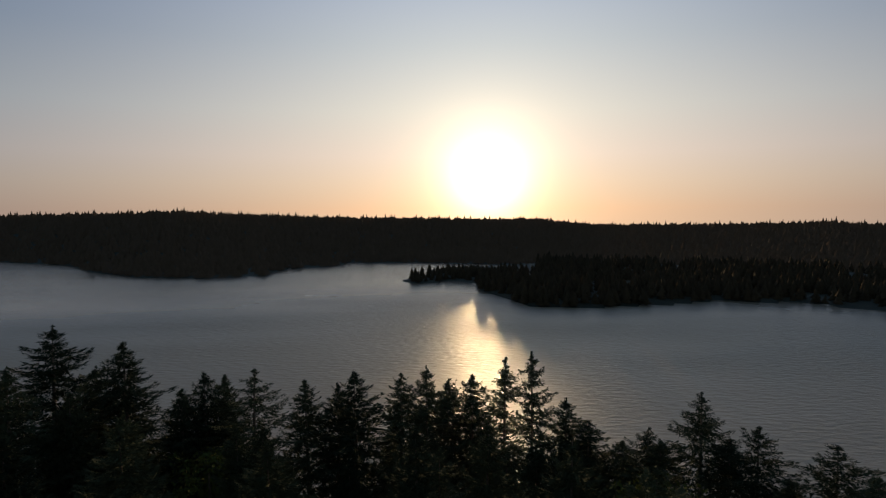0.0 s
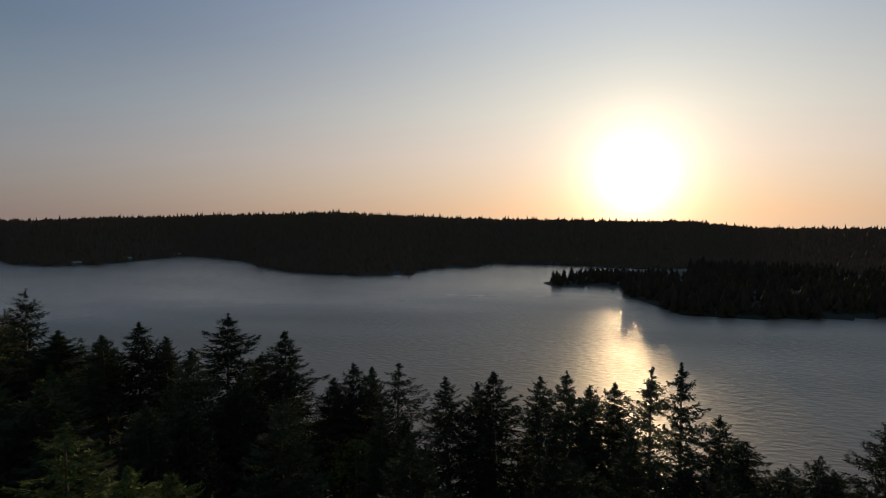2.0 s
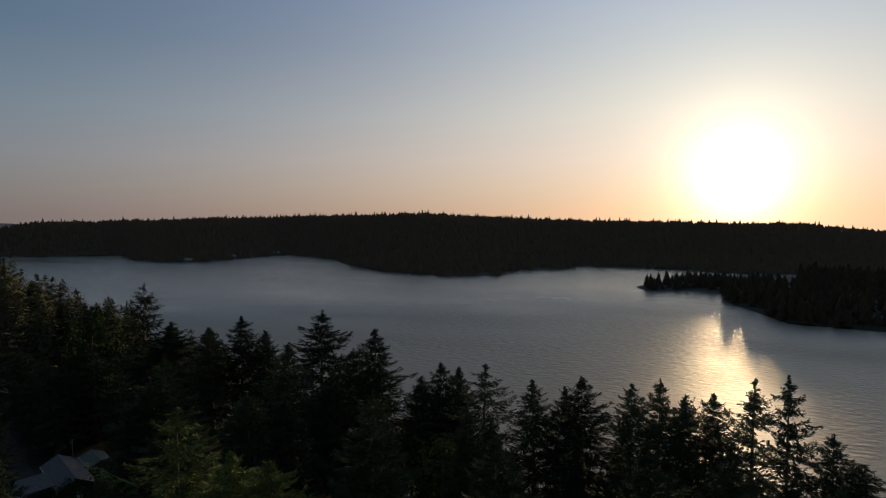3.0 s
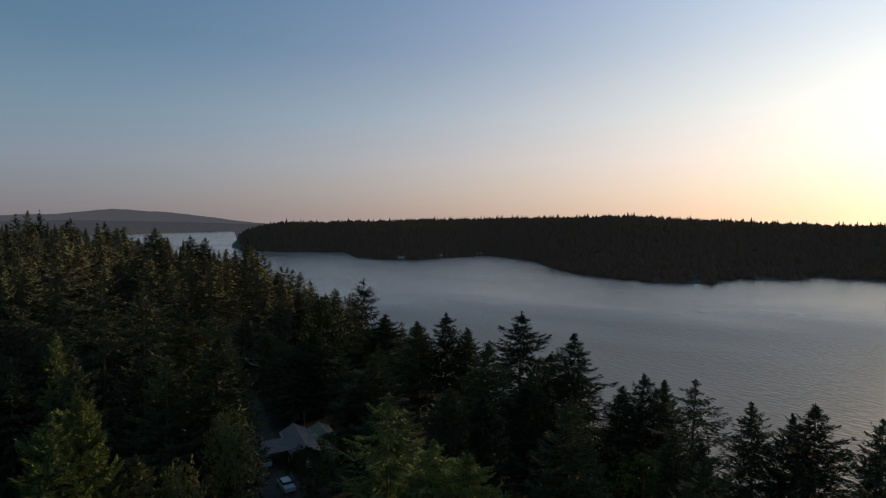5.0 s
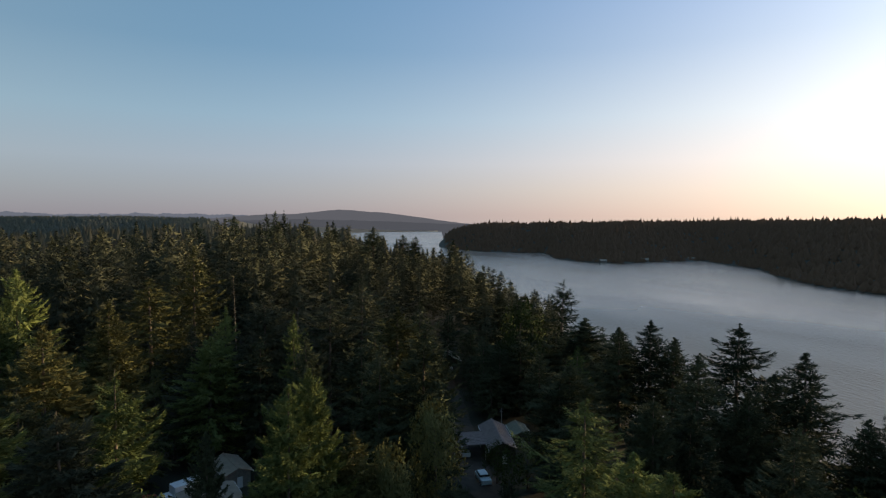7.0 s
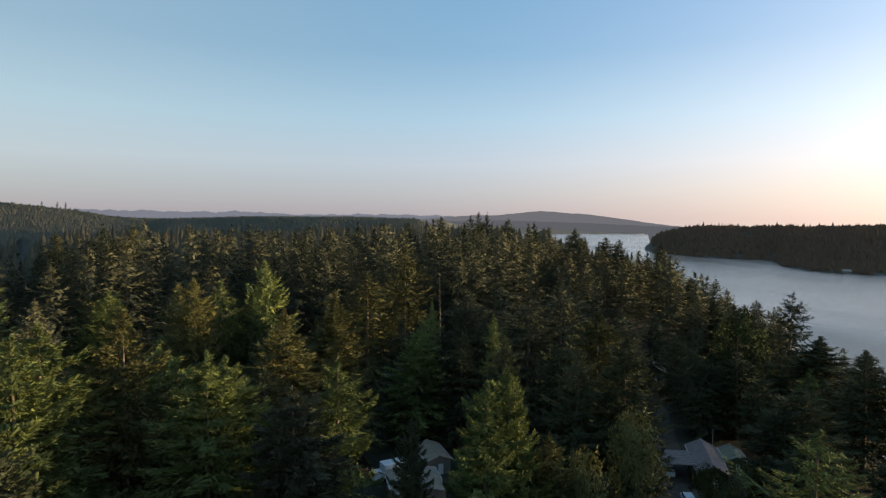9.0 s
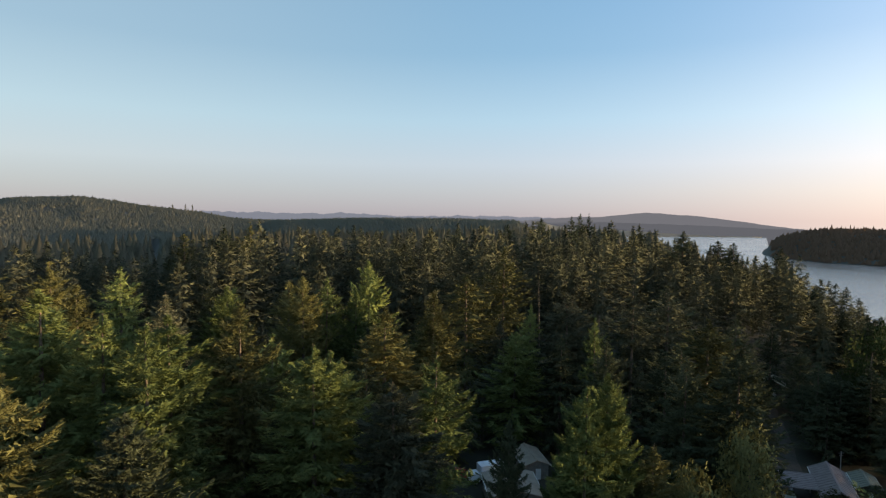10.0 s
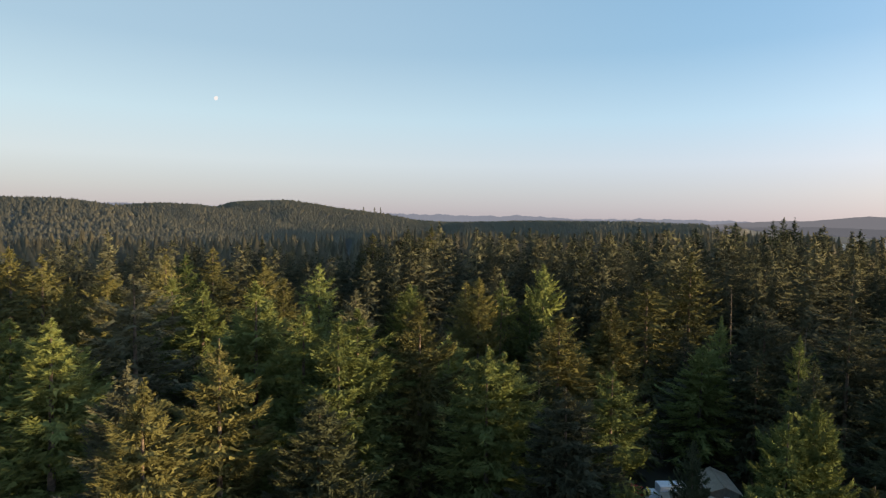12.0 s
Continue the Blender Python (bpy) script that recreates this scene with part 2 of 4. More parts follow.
# height of the wooded skyline, degrees, and how far off its crest is
SKYLINE = [(-90, -1.2), (-36.5, -1.5), (-33.3, -1.21), (-30.2, -1.41), (-21.5, -1.54), (-13.6, -1.55), (-8.9, -0.99), (-0.8, -0.94),
           (8.8, -0.75), (20, -0.27), (24.6, 0.03), (29.7, -0.16), (36.6, -0.25), (41.9, -0.36), (48.4, -0.48),
           (55.9, -0.58), (57.9, -0.84), (59.2, -1.21), (60, -1.6), (61, -1.2), (72, -0.6), (80, -0.3), (88.7, -0.2), (99, -0.28), (104, -0.5), (108, -0.3),
           (111.5, 0.35), (115.5, 0.75), (120.3, 1.44), (124, 1.25), (126.5, 0.72), (130.6, 0.95), (134.5, 0.67), (138.5, 1.15), (160, 1.1), (200, 0.5), (270, -1.2)]
# three wooded ridges inland, each overlapping the next: distance of the crest, its height in degrees by bearing
RIDGES = [(1150, [(118, -3.0), (125, -1.6), (129, -0.6), (132, 0.2), (134.5, 0.66), (136.5, 0.98), (138.5, 1.15), (142, 1.15), (160, 1.1), (200, 0.5), (270, -1.2)]),
          (1480, [(112, -2.5), (117, -1.5), (121, -0.5), (124, 0.2), (126.5, 0.66), (128, 0.85), (130.6, 0.95), (132.5, 0.85), (134.5, 0.60), (137, 0.3), (142, -0.5), (150, -2.0)]),
          (1850, [(88, -2.5), (92, -0.45), (98, -0.32), (104, -0.45), (108, -0.28), (111.5, 0.32), (115.5, 0.75), (117.5, 1.1), (120.3, 1.44), (124, 1.25), (125.2, 1.1), (126.3, 0.70), (128, 0.3), (131, -0.5), (140, -2.0)])]
CREST = [(-90, 1100), (-14, 1500), (-9, 1250), (10, 1180), (25, 1100), (36, 1400), (45, 1330), (50, 1400), (57, 1400), (60, 1420), (60.4, 3300),
         (78, 3300), (79, 1000), (90, 1000), (104, 1100), (110, 1500), (119, 1800), (121, 1780), (130, 1350), (140, 1250), (270, 1500)]


def curve(table, az):
    t = np.array(table, float)
    return np.interp(az, t[:, 0], t[:, 1])


def smooth(x):
    x = np.clip(x, 0, 1)
    return x * x * (3 - 2 * x)


def ripple(x, y, size, seed=0.0):
    """Gentle uneven waves of about that size, between -1 and 1."""
    a, b = x / size * 6.28, y / size * 6.28
    return (np.sin(a + 1.3 * np.sin(b * 0.7 + seed)) * np.cos(b * 0.9 + seed * 2 + 0.8 * np.sin(a * 0.6)) +
            0.5 * np.sin(a * 2.3 + b * 1.1 + seed * 3) * np.cos(b * 1.9 - a * 0.7 + seed)) / 1.5


def ground(x, y):
    """Height of the land at x, y (arrays); below zero under the lake."""
    x, y = np.asarray(x, float), np.asarray(y, float)
    r = np.hypot(x, y) + 1e-6
    az = np.degrees(np.arctan2(-x, y))
    az = np.where(az < -90, az + 360, az)
    edge = ripple(x, y, 130, 1.0) * 6 + ripple(x, y, 45, 2.0) * 3
    near, far = curve(NEAR, az), curve(FAR, az)
    front, back = curve(SPIT_FRONT, az), curve(SPIT_BACK, az)
    crest = curve(CREST, az)
    sight = EYE_Z + crest * np.tan(np.radians(curve(SKYLINE, az)))
    top = sight - np.where(az > 79, 6, 8.5)
    lakeside = (az > -81) & (az < 80)
    # near bank
    inland = near - r + edge
    bank = -3 + 28 * smooth((inland + 9) / 75)
    bank += 13 * np.exp(-((x + 395) ** 2 + (y - 118) ** 2) / 2 / 95 ** 2) * smooth(inland / 40)
    bank += ripple(x, y, 190, 3.0) * 2.2 * smooth((inland) / 60)
    # far bank, up to its crest and falling away behind
    beyond = r - far + edge * 0.25
    up = smooth((r - far) / np.maximum(crest - far, 60)) ** 0.85
    hill = np.where(beyond < 0, -3.0, 0.8 + np.maximum(top - 0.8, 0.5) * up + ripple(x, y, 260, 4.0) * 2 * up)
    fall = np.maximum(r - crest, 0) * (0.055 - np.tan(np.radians(curve(SKYLINE, az))))
    hill = hill - np.where(az < 60.2, fall, fall * 0.15)
    # wooded spit
    in_spit = np.where(az < -8.6, r > front + edge * 0.3, (az < 4.0) & (r > front + edge * 0.15) & (r < back))
    lake = np.where(r > (near + far) / 2, hill, bank)
    spit_h = 1.2 + 2.5 * smooth((r - front) / 40)
    lake = np.where(lakeside & in_spit & (lake < spit_h) & (r < far + 60), spit_h, lake)
    # inland side
    rise = smooth((r - crest * 0.62) / (crest * 0.38))
    flat = 24 + ripple(x, y, 300, 5.0) * 4 - 6 * smooth((r - 150) / 300) * (1 - rise)
    land = flat + (np.maximum(top, 15) - 20) * rise * smooth((az - 77.5) / 5) * (1 - smooth((az - 104) / 5))
    land = land - np.maximum(r - crest, 0) * 0.09
    hills = np.full_like(r, 12.0)
    for far_off, table in RIDGES:
        peak = EYE_Z + far_off * np.tan(np.radians(curve(table, az))) - 6
        swell = np.where(r < far_off, smooth((r / far_off - 0.66) / 0.34), smooth((far_off + 380 - r) / 380))
        folds = 1 + (ripple(x, y, 330, 6.0) * 0.10 + ripple(x, y, 140, 9.0) * 0.06) * smooth(np.abs(r / far_off - 1) / 0.15)
        hills = np.maximum(hills, 12 + np.maximum(peak - 12, 0) * swell * folds)
    land = np.where(az > 80, np.maximum(land, hills), land)
    cove = smooth(1.6 - 1.6 * np.hypot((az - 114.6) / 0.55, (r - 1190) / 120)) * 60
    valley = np.exp(-((az - 114.6) / 0.45) ** 2) * smooth((r - 260) / 300) * smooth((1250 - r) / 40) * 18
    land = np.maximum(land - cove - valley, -3)
    # join of the headland to the inland side
    w = smooth((az - 66) / 12)
    both = np.where(r < 900, bank * (1 - w) + land * w, lake)
    out = np.where(az >= 80, land, np.where((az > 66) & (r < 900) & (bank > 0), np.maximum(both, 4), lake))
    # the two clearings, levelled a little
    out = out - 1.5 * np.exp(-((x + 92) ** 2 + (y - 62) ** 2) / 2 / 16 ** 2)
    return out + 2.2 * np.exp(-((x + 98) ** 2 + (y - 12) ** 2) / 2 / 22 ** 2)


def grid_mesh(name, verts, nu, nv, closed=False):
    """A sheet of nu by nv places."""
    i, j = np.meshgrid(np.arange(nu if closed else nu - 1), np.arange(nv - 1), indexing="ij")
    k = (i + 1) % nu
    quads = np.stack([i * nv + j, k * nv + j, k * nv + j + 1, i * nv + j + 1], -1).reshape(-1, 4)
    return mesh_of(name, verts, quads)


def mesh_of(name, verts, faces, mat=None, tone=None, normals=None):
    """A mesh from arrays of places and equal-sided faces."""
    me = bpy.data.meshes.new(name)
    verts, faces = np.asarray(verts, np.float32), np.asarray(faces, np.int32)
    me.vertices.add(len(verts))
    me.vertices.foreach_set("co", verts.ravel())
    n = faces.shape[1]
    me.loops.add(faces.size)
    me.loops.foreach_set("vertex_index", faces.ravel())
    me.polygons.add(len(faces))
    me.polygons.foreach_set("loop_start", np.arange(0, faces.size, n, dtype=np.int32))
    me.polygons.foreach_set("loop_total", np.full(len(faces), n, np.int32))
    if tone is not None:
        a = me.attributes.new("tone", "FLOAT", "POINT")
        a.data.foreach_set("value", np.asarray(tone, np.float32))
    me.update(calc_edges=True)
    me.validate()
    if normals is not None:
        me.normals_split_custom_set_from_vertices(normals)
    if mat:
        me.materials.append(mat)
    return me


def smooth_shade(me):
    me.polygons.foreach_set("use_smooth", np.ones(len(me.polygons), bool))
    return me


_az = np.arange(-90, 270, 0.75)
_r = np.concatenate([[0.5, 20, 40], np.arange(55, 420, 9), np.geomspace(430, 4850, 90)])
_A, _R = np.meshgrid(np.radians(_az), _r, indexing="ij")
_x, _y = -np.sin(_A) * _R, np.cos(_A) * _R
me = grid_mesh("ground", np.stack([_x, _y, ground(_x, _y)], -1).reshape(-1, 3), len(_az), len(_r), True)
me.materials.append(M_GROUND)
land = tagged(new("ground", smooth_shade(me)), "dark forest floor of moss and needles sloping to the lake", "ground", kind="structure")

# the lake, one level sheet that ends a little way under its banks
_az = np.arange(-80, 79.6, 0.4)
_s = np.linspace(0, 1, 16)
_n0, _f0 = curve(NEAR, _az) - 25, curve(FAR, _az) + 25
_R = _n0[:, None] + (np.maximum(_f0, _n0 + 10) - _n0)[:, None] * _s[None]
_A = np.radians(_az)[:, None] * np.ones_like(_R)
me = grid_mesh("water", np.stack([-np.sin(_A) * _R, np.cos(_A) * _R, 0 * _R], -1).reshape(-1, 3), len(_az), 16)
me.materials.append(M_WATER)
tagged(new("water", smooth_shade(me)), "rippled grey lake water glinting under the low sun", "lake", kind="structure")
_p = np.array([bearing(113.4, 1060), bearing(116, 1060), bearing(116, 1310), bearing(113.4, 1310)])
me = mesh_of("water_cove", _p + np.array([0, 0, 0.01]), [[0, 1, 2, 3]], M_WATER)
tagged(new("water_cove", me), "small cove of still water among the woods", "lake", kind="structure")


# far ranges beyond the lake and the hills; each glows to stand for haze
def far_range(name, label, mat, r, table, rough):
    """A long ridge with its crest at the given heights (degrees) by bearing."""
    az = np.arange(table[0][0], table[-1][0], 0.15)
    el = curve(table, az) + rough * (ripple(az * 10, az * 0, 37, 1.0) + 0.5 * ripple(az * 10, az * 0, 11, 2.0) + 0.3 * ripple(az * 10, az * 0, 4.3, 3.0))
    rows = []
    for dr, f in ((-420, None), (-160, 0.72), (0, 1.0), (350, None)):
        rr = np.full_like(az, r + dr)
        z = EYE_Z + r * np.tan(np.radians(el))
        z = np.full_like(az, -40.0) if f is None else -40 + (z + 40) * f
        rows.append(np.stack([-np.sin(np.radians(az)) * rr, np.cos(np.radians(az)) * rr, z], -1))
    v = np.stack(rows, 1).reshape(-1, 3)
    me = smooth_shade(grid_mesh(name, v, len(az), 4))
    me.materials.append(mat)
    return tagged(new(name, me), label, "hills", kind="structure")


far_range("backdrop_range", "hill range far inland, glowing pale blue for haze", M_RANGE, 4350,
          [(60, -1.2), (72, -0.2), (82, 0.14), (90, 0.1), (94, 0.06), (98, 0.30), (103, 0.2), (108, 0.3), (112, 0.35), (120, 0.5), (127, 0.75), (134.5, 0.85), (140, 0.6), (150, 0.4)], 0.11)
far_range("backdrop_mountain", "grey mountain beyond the lake, its haze a glow", M_MOUNTAIN, 4000,
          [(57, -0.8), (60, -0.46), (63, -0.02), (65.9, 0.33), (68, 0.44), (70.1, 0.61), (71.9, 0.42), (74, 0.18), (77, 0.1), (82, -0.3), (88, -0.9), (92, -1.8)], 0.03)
far_range("backdrop_lowland", "low shore at the lake's far end, its haze a glow", M_LOWLAND, 3100,
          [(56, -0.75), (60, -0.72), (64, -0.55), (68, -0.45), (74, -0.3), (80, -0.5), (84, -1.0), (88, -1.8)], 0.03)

# ---- trees ----


def kites(base, way, side, length, width):
    """Flat leaf-like sprays: four corners each, from base along way."""
    mid = base + way * length[:, None] * 0.45
    s = side * width[:, None]
    v = np.stack([base, mid + s, base + way * length[:, None], mid - s], 1).reshape(-1, 3)
    k = np.arange(len(base))[:, None] * 4
    return v, np.concatenate([k + [0, 1, 2], k + [0, 2, 3]], 0)


def fluffed(v, f, z0=0.0, share=0.6, lift=0.25):
    """Turn faces outwards and blend their normals with the crown's, as thick foliage shades."""
    c = v[f].mean(1)
    n = unit(np.cross(v[f[:, 1]] - v[f[:, 0]], v[f[:, 2]] - v[f[:, 0]]))
    o = unit(c * np.array([1, 1, 0]) + np.array([0, 0, lift]) + (np.array([0, 0, 1.0]) * (c[:, 2:3] - z0) if z0 else 0))
    flip = (n * unit(o * np.array([1, 1, 0]) + np.array([0, 0, 0.05]))).sum(1) < 0
    f = np.where(flip[:, None], f[:, ::-1], f)
    n = np.where(flip[:, None], -n, n)
    vn = np.zeros_like(v)
    mixed = o * share + n * (1 - share)
    for k in range(3):
        np.add.at(vn, f[:, k], mixed)
    return v, f, unit(vn)


def unit(v):
    return v / np.maximum(np.linalg.norm(v, axis=-1, keepdims=True), 1e-9)


def blades(base, way, side, length, width):
    """Slender three-cornered needles sprays, from base along way."""
    v = np.stack([base - side * width[:, None], base + side * width[:, None], base + way * length[:, None]], 1).reshape(-1, 3)
    return v, np.arange(len(v)).reshape(-1, 3)


def conifer_crown(seed, whorls, per, sprays, size, start=0.10, taper=13.0, rise=0.75, droop=0.40, gap=0.06, ragged=0.16, hang=0.35, plump=0.24, inner=16, thin=0.4, radius=5.0, tall=30.0):
    """A conifer's boughs: whorls of separate arms, each a shaggy frond of short sprays; they rise near the top and sag lower down."""
    rg = np.random.default_rng(seed)
    up_ = np.array([0, 0, 1.0])
    u = np.linspace(0.0, 1.0, whorls) ** 0.78                      # 0 low, 1 top
    z = (start + (0.975 - start) * u) * tall
    down = (1 - u) * (0.975 - start) * tall                         # metres below the tip
    reach = radius * (1.08 * (1 - np.exp(-down / taper)) + 0.03) * np.minimum(1.0, 0.70 + 1.6 * u)
    w = np.repeat(np.arange(whorls), per)
    k = len(w)
    ang = rg.uniform(0, 6.283, whorls)[w] + np.tile(np.arange(per) / per * 6.283, whorls) + rg.normal(0, 0.28, k)
    lobes = 1 + 0.12 * np.sin(ang * 2 + u[w] * 5 + rg.uniform(0, 6)) + 0.05 * np.sin(u[w] * 37 + rg.uniform(0, 6))
    L = reach[w] * np.clip(rg.normal(1, ragged, k), 0.45, 1.45) * lobes
    keep = (rg.random(k) > gap) & (rg.random(k) > 0.5 * gap + 0.9 * gap * (1 - u[w]))
    w, ang, L = w[keep], ang[keep], L[keep]
    k, uu = len(w), u[w]
    out = np.stack([np.cos(ang), np.sin(ang), 0 * ang], -1)
    lat = np.stack([-out[:, 1], out[:, 0], 0 * ang], -1)
    base = np.stack([0 * ang, 0 * ang, z[w] + rg.normal(0, 0.34, k)], -1)
    lift = rise * (0.18 + 0.95 * uu ** 1.3) + rg.normal(0, 0.10, k)
    sag = droop * (1.25 - uu) + rg.normal(0, 0.07, k)
    curl = rg.uniform(0.05, 0.34, k)                                # tips turn up again
    V, F, off = [], [], 0

    def spine(b, s):
        return base[b] + out[b] * (L[b] * s)[:, None] + up_ * (L[b] * (lift[b] * s - sag[b] * s * s + curl[b] * s ** 4))[:, None]

    def add(v, f):
        nonlocal off
        V.append(v), F.append(f + off)
        off += len(v)

    # the wood of each bough
    b = np.arange(k)
    for s0, s1 in ((0.0, 0.5), (0.45, 0.97)):
        p, q = spine(b, np.full(k, s0)), spine(b, np.full(k, s1))
        add(*blades(p, unit(q - p), lat, np.linalg.norm(q - p, axis=1) * 1.05, 0.03 + 0.008 * L))
    # sprays along it, more of them on longer boughs
    lush = thin + (1 - thin) * smooth((uu - 0.28) / 0.25)           # old shaded boughs carry fewer, coarser sprays
    count = np.maximum((sprays * lush * np.clip(L / (0.62 * radius), 0.26, 1.35) * rg.uniform(0.75, 1.25, k)).astype(int), 6)
    b = np.repeat(np.arange(k), count)
    m = len(b)
    s = 0.10 + 0.90 * rg.random(m) ** 0.72
    q = rg.uniform(-1, 1, m)
    wide = np.minimum(plump * L[b] * np.maximum(1.02 - s, 0.0) ** 0.55 + 0.10, 1.25)
    fwd = unit(spine(b, s + 0.05) - spine(b, s))
    p = spine(b, s) + lat[b] * (q * wide)[:, None] - up_ * ((0.35 * hang + 0.15) * np.abs(q) * wide + rg.exponential(0.16 + 0.10 * hang, m))[:, None]
    d = unit(fwd * rg.uniform(0.6, 1.1, m)[:, None] + lat[b] * (q * rg.uniform(0.3, 0.8, m))[:, None] + up_ * rg.normal(0.06 - 0.50 * hang, 0.24, m)[:, None])
    ln = size / lush[b] ** 0.5 * rg.uniform(0.6, 1.35, m) * (0.55 + 0.45 * np.minimum(L[b] / 2.5, 1))
    t = rg.uniform(-1.2, 1.2, m)[:, None]
    flat = unit(np.cross(d, up_))
    add(*blades(p, d, flat * np.cos(t) + up_ * np.sin(t), ln, ln * rg.uniform(0.12, 0.20, m)))
    # old needles close round the stem
    b = np.repeat(np.arange(k), inner)
    m = len(b)
    s = rg.uniform(0.04, 0.62, m)
    p = spine(b, s) + lat[b] * rg.normal(0, 0.16 * L[b])[:, None] + up_ * rg.uniform(-0.1, 0.3, m)[:, None]
    d = unit(out[b] * rg.uniform(0.1, 0.9, m)[:, None] + lat[b] * rg.normal(0, 0.6, m)[:, None] + up_ * rg.uniform(-1.1, 0.1, m)[:, None])
    ln = np.minimum(0.28 + 0.16 * L[b], 0.85) * rg.uniform(0.6, 1.1, m) * (18.0 / inner) ** 0.4
    add(*blades(p, d, unit(np.cross(d, out[b]) + 0.3 * lat[b]), ln, ln * rg.uniform(0.13, 0.22, m)))
    # leading shoot
    m = 12
    a = rg.uniform(0, 6.283, m)
    way = unit(np.stack([np.cos(a) * 0.45, np.sin(a) * 0.45, np.ones(m)], -1))
    add(*blades(np.stack([0 * a, 0 * a, tall * np.linspace(0.93, 0.985, m)], -1), way, np.stack([-np.sin(a), np.cos(a), 0 * a], -1), np.linspace(0.8, 0.45, m), np.full(m, 0.05 + 0.06 * size)))
    return np.concatenate(V), np.concatenate(F)


def stem(tall=30.0, foot=0.36, sides=8, bend=0.0, rings=9):
    """A tapered trunk with a root flare."""
    t = np.linspace(0, 1, rings)
    rad = foot * (1 - t) ** 0.95 + 0.018 + 0.25 * foot * np.exp(-t * 30)
    a = np.arange(sides) / sides * 6.283
    x = np.cos(a)[:, None] * rad * (1 + 0.05 * np.sin(3 * a))[:, None] + bend * np.sin(t * 3)[None]
    y = np.sin(a)[:, None] * rad + 0 * t[None]
    v = np.stack([x, y, np.broadcast_to(t * tall - 0.6 * (t == 0), x.shape)], -1).reshape(-1, 3)
    return v, sides, rings


def stem_mesh(name, **kw):
    v, s, r = stem(**kw)
    me = smooth_shade(grid_mesh(name, v, s, r, True))
    me.materials.append(M_BARK)
    return me


def broad_crown(seed, clumps=120, leaves=95):
    """A rounded leafy crown of uneven clumps; 10 m tall, 3.5 m in reach."""
    rg = np.random.default_rng(seed)
    d = unit(rg.normal(0, 1, (clumps, 3)))
    c = d * rg.uniform(0.45, 1.0, clumps)[:, None] ** 0.6 * np.array([3.1, 3.1, 3.6]) + np.array([0, 0, 6.0])
    c += rg.normal(0, 0.25, c.shape)
    size = rg.uniform(0.45, 1.05, clumps)
    q = np.repeat(np.arange(clumps), leaves)
    o = unit(rg.normal(0, 1, (len(q), 3)))
    p = c[q] + o * size[q][:, None] * rg.uniform(0.3, 1, len(q))[:, None]
    way = unit(o + rg.normal(0, 0.6, o.shape))
    side = unit(np.cross(way, rg.normal(0, 1, o.shape)))
    ln = rg.uniform(0.11, 0.25, len(q)) * min((95 / leaves) ** 0.5, 1.6)
    return kites(p, way, side, ln, ln * 0.33)


CROWN, STEM = {}, {}


def stock(kind, i, crown, share=0.6, **kw):
    v, f, n = fluffed(*crown, 6.0 if kind[0] == "broad" else 0.0, share)
    CROWN[kind, i] = mesh_of("crown", v, f, M_GREEN, None, n)
    STEM[kind, i] = stem_mesh("trunk", **kw)


# grades of detail: 4 and 0 close by, 1 across the clearing, 2 along the edge of the wood, 3 on the bank by the lake, 5 deep in the stand
GRADE = {4: (31, 6, 250, 0.38, 22, 0.30), 0: (31, 6, 190, 0.42, 18, 0.30), 1: (31, 6, 118, 0.48, 10, 0.35), 2: (29, 5, 48, 0.60, 6, 0.4), 3: (31, 6, 92, 0.42, 12, 0.45), 5: (26, 5, 34, 0.68, 5, 0.4)}
for g, (many, per, sprays, size, inner, thin) in GRADE.items():
    round_share = 0.3
    for i in range(4):
        k = 100 * g
        stock(("spruce", g), i, conifer_crown(10 + i + k, many, per, sprays, size, 0.10, (10.0, 12.5, 11.0, 13.5)[i], 0.60, 0.42, 0.06, 0.18, 0.34, 0.15, inner, thin), round_share)
        stock(("fir", g), i, conifer_crown(30 + i + k, many + 3, per, int(sprays * 1.1), size, 0.08, (10.0, 13.0, 9.5, 12.0)[i], 0.74, 0.30, 0.04, 0.13, 0.18, 0.18, inner, thin), round_share)
    for i in range(3):
        stock(("open", g), i, conifer_crown(50 + i + k, many - 7, per - 1, int(sprays * 1.2), size * 0.9, 0.12, (9.5, 11.0, 9.0)[i], 0.68, 0.45, 0.10, 0.24, 0.40, 0.14, inner, thin), round_share)
        stock(("sparse", g), i, conifer_crown(70 + i + k, many - 3, 5, int(sprays * 1.4), size * 0.75, 0.12, 10.5, 0.55, 0.40, 0.12, 0.30, 0.45, 0.14, inner, thin), round_share)
for i in range(3):
    stock(("broad", 0), i, broad_crown(90 + i, 110, 60), 0.55, tall=8.0, foot=0.25, bend=0.3)
    stock(("broad", 1), i, broad_crown(95 + i, 80, 26), 0.55, tall=8.0, foot=0.25, bend=0.3)

SIZE = {"broad": (3.6, 10.0)}
